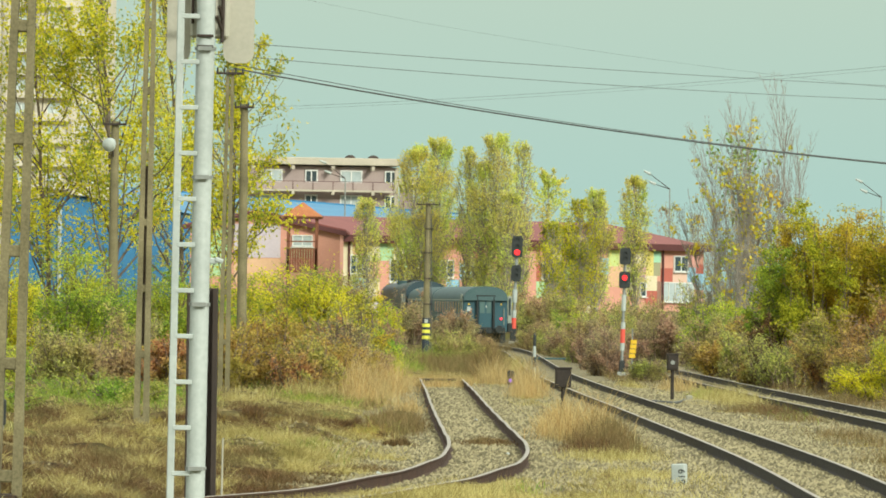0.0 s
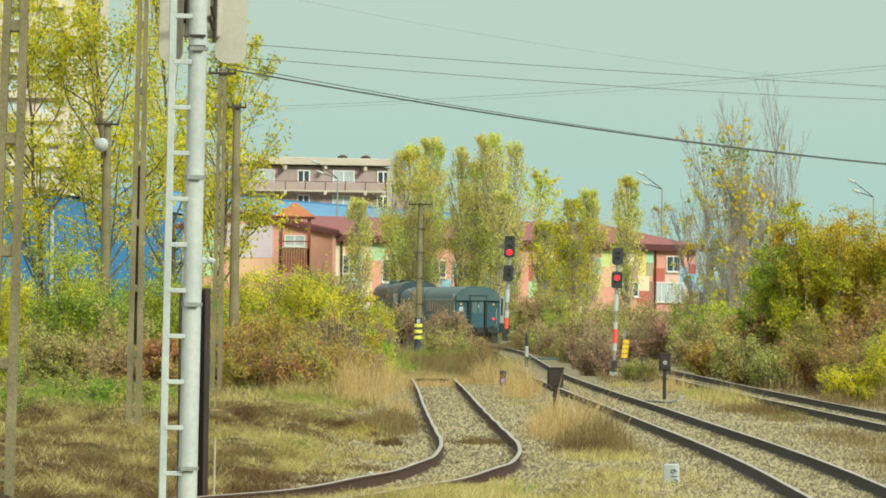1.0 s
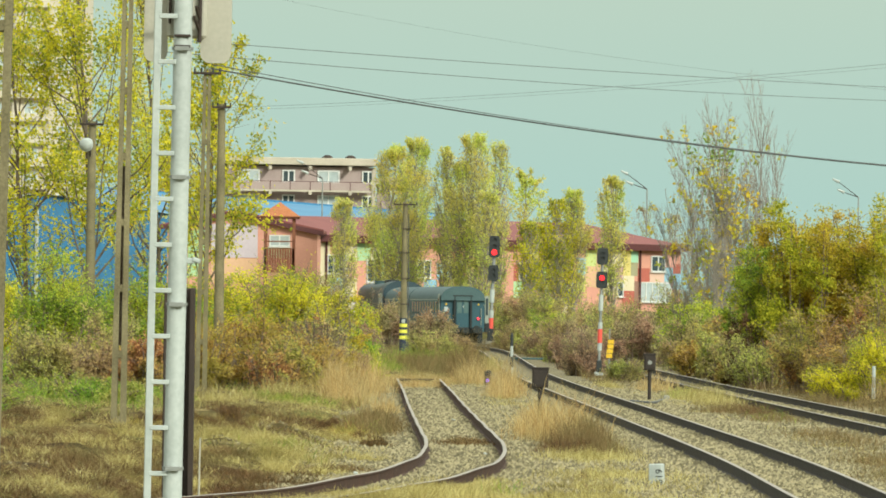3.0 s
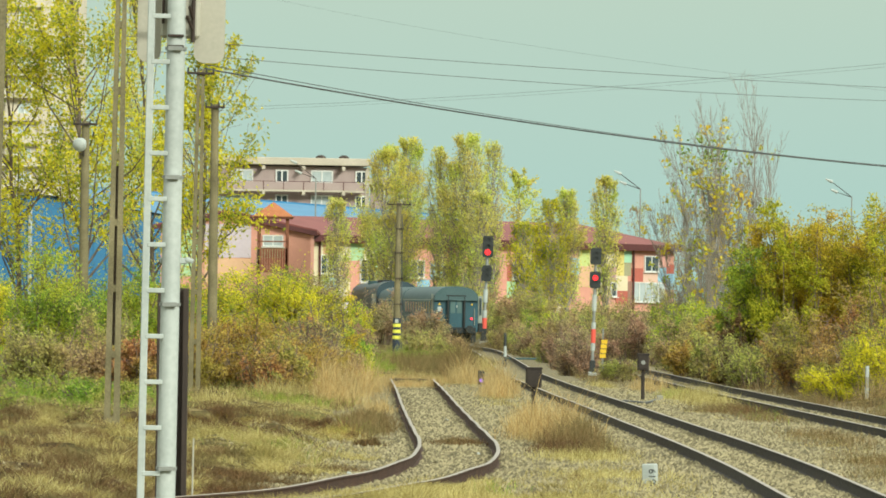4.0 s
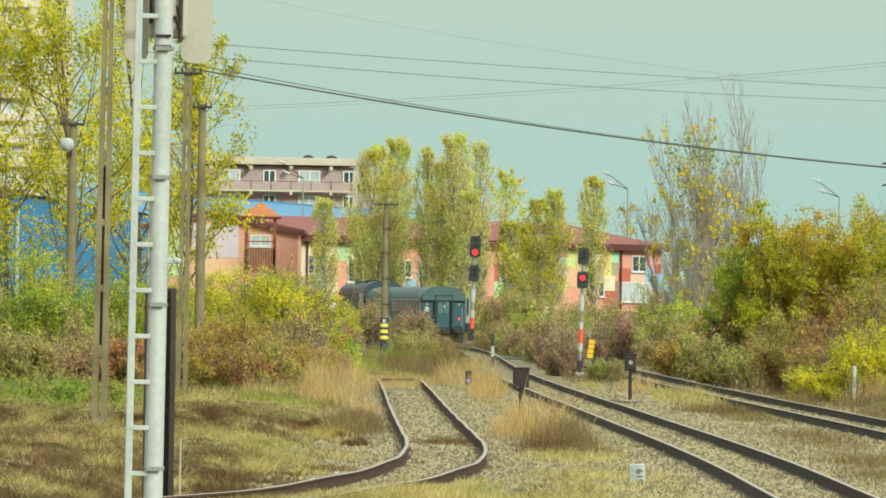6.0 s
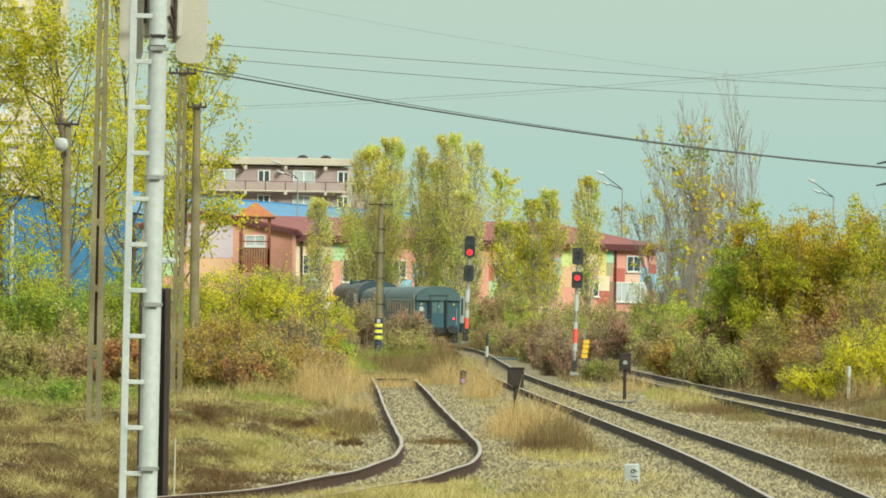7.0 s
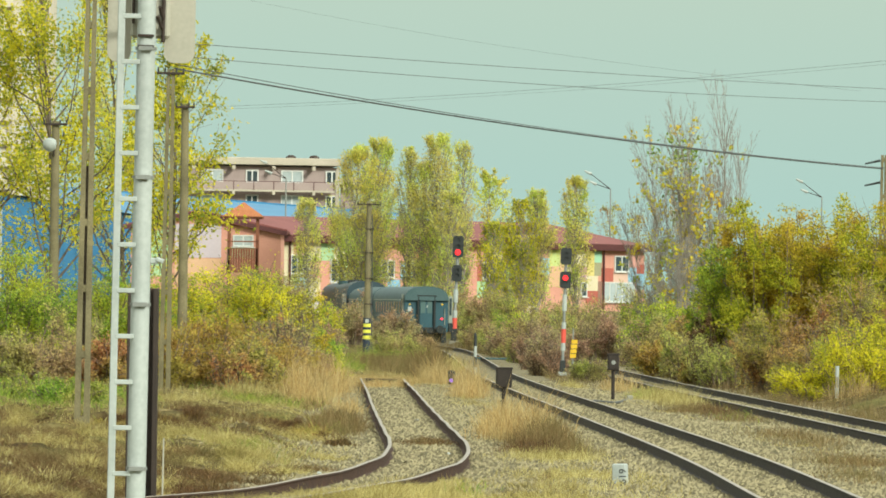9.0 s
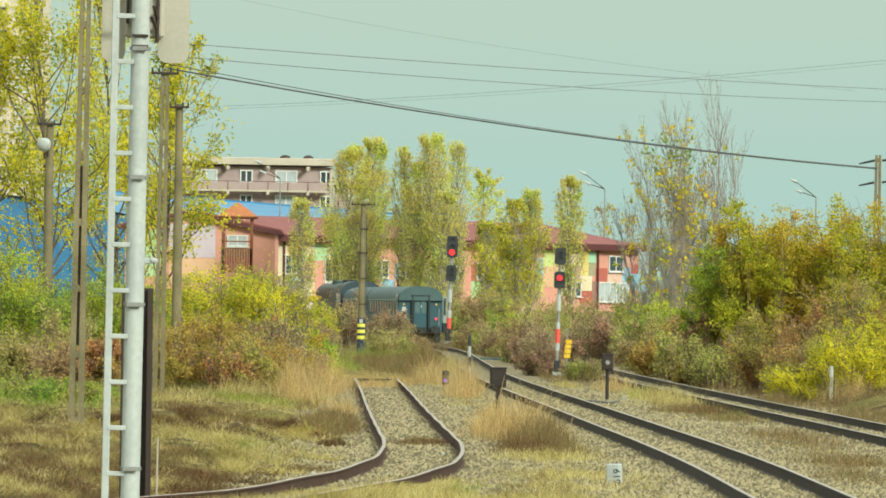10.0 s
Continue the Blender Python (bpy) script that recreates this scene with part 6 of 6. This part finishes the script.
for i, (cx, cy, w, dp, h, n, m) in enumerate((
        (3.05, 122, 1.3, 5, 1.25, 2600, F_TALLDRY), (3.35, 117, 1.1, 4, 0.75, 2000, F_WEED), (3.3, 108, 1.6, 5, 0.32, 2400, F_DRY), (2.9, 136, 0.9, 5, 0.7, 1100, F_TALLDRY),
        (2.75, 178, 0.9, 6, 1.0, 1700, F_TALLDRY), (2.95, 190, 0.9, 6, 1.2, 1700, F_TALLDRY), (1.95, 205, 1.1, 6, 1.2, 1700, F_TALLDRY), (2.3, 230, 0.7, 6, 1.4, 700, F_WEED), (3.0, 245, 1.2, 14, 0.8, 1500, F_DRY), (1.5, 270, 4.0, 20, 0.8, 4200, F_WEED), (0.4, 290, 3.5, 16, 0.9, 3000, F_GRASS), (-2.0, 240, 2.0, 14, 0.9, 2600, F_GRASS),
        (-2.3, 172, 1.5, 7, 1.5, 2600, F_TALLDRY), (-1.5, 182, 1.0, 7, 1.4, 1500, F_TALLDRY), (-2.0, 160, 1.3, 6, 0.9, 1300, F_TALLDRY), (-3.8, 165, 1.8, 7, 0.7, 1700, F_DRY),
        (-1.0, 137, 0.9, 9, 0.42, 1700, F_WEED), (-0.9, 150, 0.7, 6, 0.5, 900, F_TALLDRY), (0.1, 209, 2.2, 3, 0.5, 1500, F_TALLDRY), (0.0, 202.3, 2.2, 1.2, 0.28, 1300, F_DRY), (1.0, 236, 2.6, 8, 0.9, 2200, F_WEED),
        (-0.5, 255, 2.4, 8, 1.0, 1800, F_WEED), (0.95, 117.5, 0.85, 2.2, 0.22, 1300, F_WEED), (0.9, 93, 1.6, 1.6, 0.16, 1800, F_DRY), (1.0, 84.5, 4.0, 2.5, 0.22, 9000, F_DRY), (-1.5, 80.5, 2.4, 1.2, 0.2, 3600, F_DRY), (0.5, 90, 1.2, 1.5, 0.12, 1600, F_DRY), (-0.3, 85.5, 1.8, 1.6, 0.2, 2600, F_DRY), (2.4, 82, 2.6, 4, 0.3, 4000, F_DRY), (2.0, 322, 2.4, 8, 1.5, 2000, F_WEED),
        (3.4, 98, 2.2, 5, 0.2, 2600, F_DRY), (0.0, 197, 1.7, 7, 0.34, 3200, F_TALLDRY), (-0.85, 200, 0.5, 7, 0.42, 900, F_TALLDRY), (0.75, 201, 0.5, 6, 0.40, 900, F_TALLDRY), (2.6, 128, 0.7, 4, 0.7, 1100, F_TALLDRY), (3.7, 112, 0.9, 4, 0.42, 1200, F_WEED), (3.55, 119, 0.7, 3, 0.95, 700, F_WEED), (1.7, 219, 1.0, 4, 1.9, 1300, F_WEED), (-1.0, 128, 1.0, 8, 0.62, 2600, F_WEED), (8.9, 172, 1.5, 14, 0.6, 2200, F_DRY), (6.9, 302, 1.4, 10, 0.9, 1500, F_WEED), (6.6, 322, 1.6, 14, 1.1, 1600, F_WEED), (5.2, 352, 2.0, 8, 1.0, 1400, F_WEED), (8.6, 160, 1.3, 10, 0.35, 1500, F_WEED), (9.3, 148, 1.4, 8, 0.25, 1600, F_WEED), (9.3, 126, 1.7, 14, 0.3, 2600, F_WEED), (9.0, 108, 1.8, 8, 0.3, 2400, F_WEED), (8.3, 98, 1.2, 6, 0.25, 1400, F_WEED), (12.9, 150, 1.4, 12, 0.5, 1600, F_WEED), (8.3, 196, 1.2, 8, 0.8, 1100, F_TALLDRY),
        (12.2, 172, 0.9, 8, 0.6, 900, F_WEED), (14.3, 172, 1.5, 3, 1.1, 600, F_TALLDRY), (-5.2, 150, 2.6, 8, 0.5, 1800, F_DRY), (6.9, 205, 0.8, 10, 0.35, 900, F_DRY),
        (-7.4, 148, 3.5, 8, 0.5, 1800, F_DRY), (-5.0, 98, 3.0, 6, 0.3, 2200, F_WEED), (-4.9, 90, 2.0, 4, 0.35, 1800, F_WEED), (-3.0, 123, 1.8, 5, 0.3, 2000, F_WEED))):
    straw_clump(cx, cy, w, dp, h, n, m, 200 + i, TS if m is F_TALLDRY else "clump of fresh green grass" if m is F_GRASS else "clump of pale dry grass" if m is F_DRY else "clump of dead brown weeds")

# ballast stones
def stones(label, line, y0, y1, n, half, seed):
    r = np.random.default_rng(seed)
    xs, ys = line
    y = y0 + (y1 - y0) * r.uniform(0, 1, n) ** 1.5
    o = r.uniform(-half, half, n)
    x = np.interp(y, ys, xs) + o
    keep = (np.abs(np.abs(o) - 0.7535) > 0.11)
    x, y = x[keep], y[keep]
    n = len(x)
    s = (0.022 + 0.040 * r.uniform(0, 1, n) ** 1.6)[:, None]
    c = np.stack([x, y, land(x, y) + 0.008], 1)
    base = np.array([(1, 0, 0), (0, 1, 0), (-1, 0, 0), (0, -1, 0), (0.1, 0.1, 0.9)])
    v = (c[:, None] + base[None] * s[:, None] * r.uniform(0.6, 1.35, (n, 5, 1)) + r.normal(size=(n, 5, 3)) * s[:, None] * 0.25).reshape(-1, 3)
    f = np.array([(0, 1, 4), (1, 2, 4), (2, 3, 4), (3, 0, 4)])
    f = (f[None] + (np.arange(n) * 5)[:, None, None]).reshape(-1, 3)
    return tagged(new("ballast", many("ballast", v, f, M_BALLAST)), label, "ballast", kind="stuff")


stones("loose grey brown ballast stones of the main track", MAIN, 76, 215, 105000, 3.1, 61)
stones("loose grey brown ballast stones of the siding", SPUR, 84, 203, 62000, 2.3, 62)
stones("loose grey brown ballast stones of the second track", SIDE, 100, 230, 36000, 2.6, 63)

def pebbles(label, spots, seed):
    """Loose stones strewn round some spots: (x, y, spread x, spread y, how many)."""
    r = np.random.default_rng(seed)
    x = np.concatenate([cx + r.normal(size=n) * sx for cx, cy, sx, sy, n in spots])
    y = np.concatenate([cy + r.normal(size=n) * sy for cx, cy, sx, sy, n in spots])
    n = len(x)
    s = r.uniform(0.02, 0.05, n)[:, None]
    c = np.stack([x, y, land(x, y) + 0.01], 1)
    base = np.array([(1, 0, 0), (0, 1, 0), (-1, 0, 0), (0, -1, 0), (0.1, 0.1, 0.9)])
    v = (c[:, None] + base[None] * s[:, None] * r.uniform(0.6, 1.35, (n, 5, 1))).reshape(-1, 3)
    f = np.array([(0, 1, 4), (1, 2, 4), (2, 3, 4), (3, 0, 4)])
    f = (f[None] + (np.arange(n) * 5)[:, None, None]).reshape(-1, 3)
    return tagged(new("pebbles", many("pebbles", v, f, M_BALLAST)), label, "pebbles", kind="stuff")


pebbles("pale pebbles strewn over the bank", ((-2.1, 108, 0.8, 5, 2600), (-1.4, 98, 0.7, 3, 1200), (2.4, 100, 0.6, 8, 2600), (2.6, 140, 0.5, 15, 2200), (8.2, 130, 0.8, 14, 3600), (-5.0, 84, 1.2, 4, 1500)), 66)
for i, (x, y) in enumerate(((-1.62, 89.5), (0.12, 174), (0.9, 141), (1.32, 109.5), (-1.05, 96), (13.0, 189))):
    scrap = Geo().box((0, 0, 0), (0.11, 0.08, 0.05), 30 * i, 0.015)
    tagged(part("plastic_scrap", scrap, M_WHITE, at=pose(x, y, zat(x, y) + 0.03, 12 * i, 9, 40 * i)), "small white scrap of litter on ballast", "litter", "scraps of litter")

# overhead wires and the far pole that they run to
right_pole = slotted_pole(19.4, 220, 8.75, 0.36, "slotted concrete pole with slanting insulators", 0.3)
for zz in (8.05, 7.2):
    for s in (-1, 1):
        part("insulator", Geo().tube((s * 0.15, -0.1, zz + 0.3), (s * 0.75, -0.1, zz + 0.3 - 0.14 * s * -1), 0.05, 0.03, 8), M_BLACK, right_pole)
wire("thick twisted overhead cable", (-5.95, 159, 9.242), (19.4, 220, 8.216), 0.285, 0.026)
wire("thick twisted overhead cable", (-5.85, 159, 9.344), (19.5, 220, 8.251), 0.321, 0.013)
wire("thin dark overhead wire between poles", (-6.3, 121, 8.364), (22.0, 200, 10.44), 0.14, 0.0085)
wire("thin dark overhead wire between poles", (-6.3, 121, 8.097), (22.0, 200, 10.07), 0.25, 0.0085)
wire("faint distant overhead wire", (-43.2, 720.4, 26.47), (62, 600, 30.16), 1.14, 0.018)
wire("faint distant overhead wire", (-43.2, 720.4, 26.13), (62, 600, 29.78), 1.13, 0.012)
wire("faint distant overhead wire", (-43.2, 720.4, 46.80), (42, 500, 22.04), 1.83, 0.010)
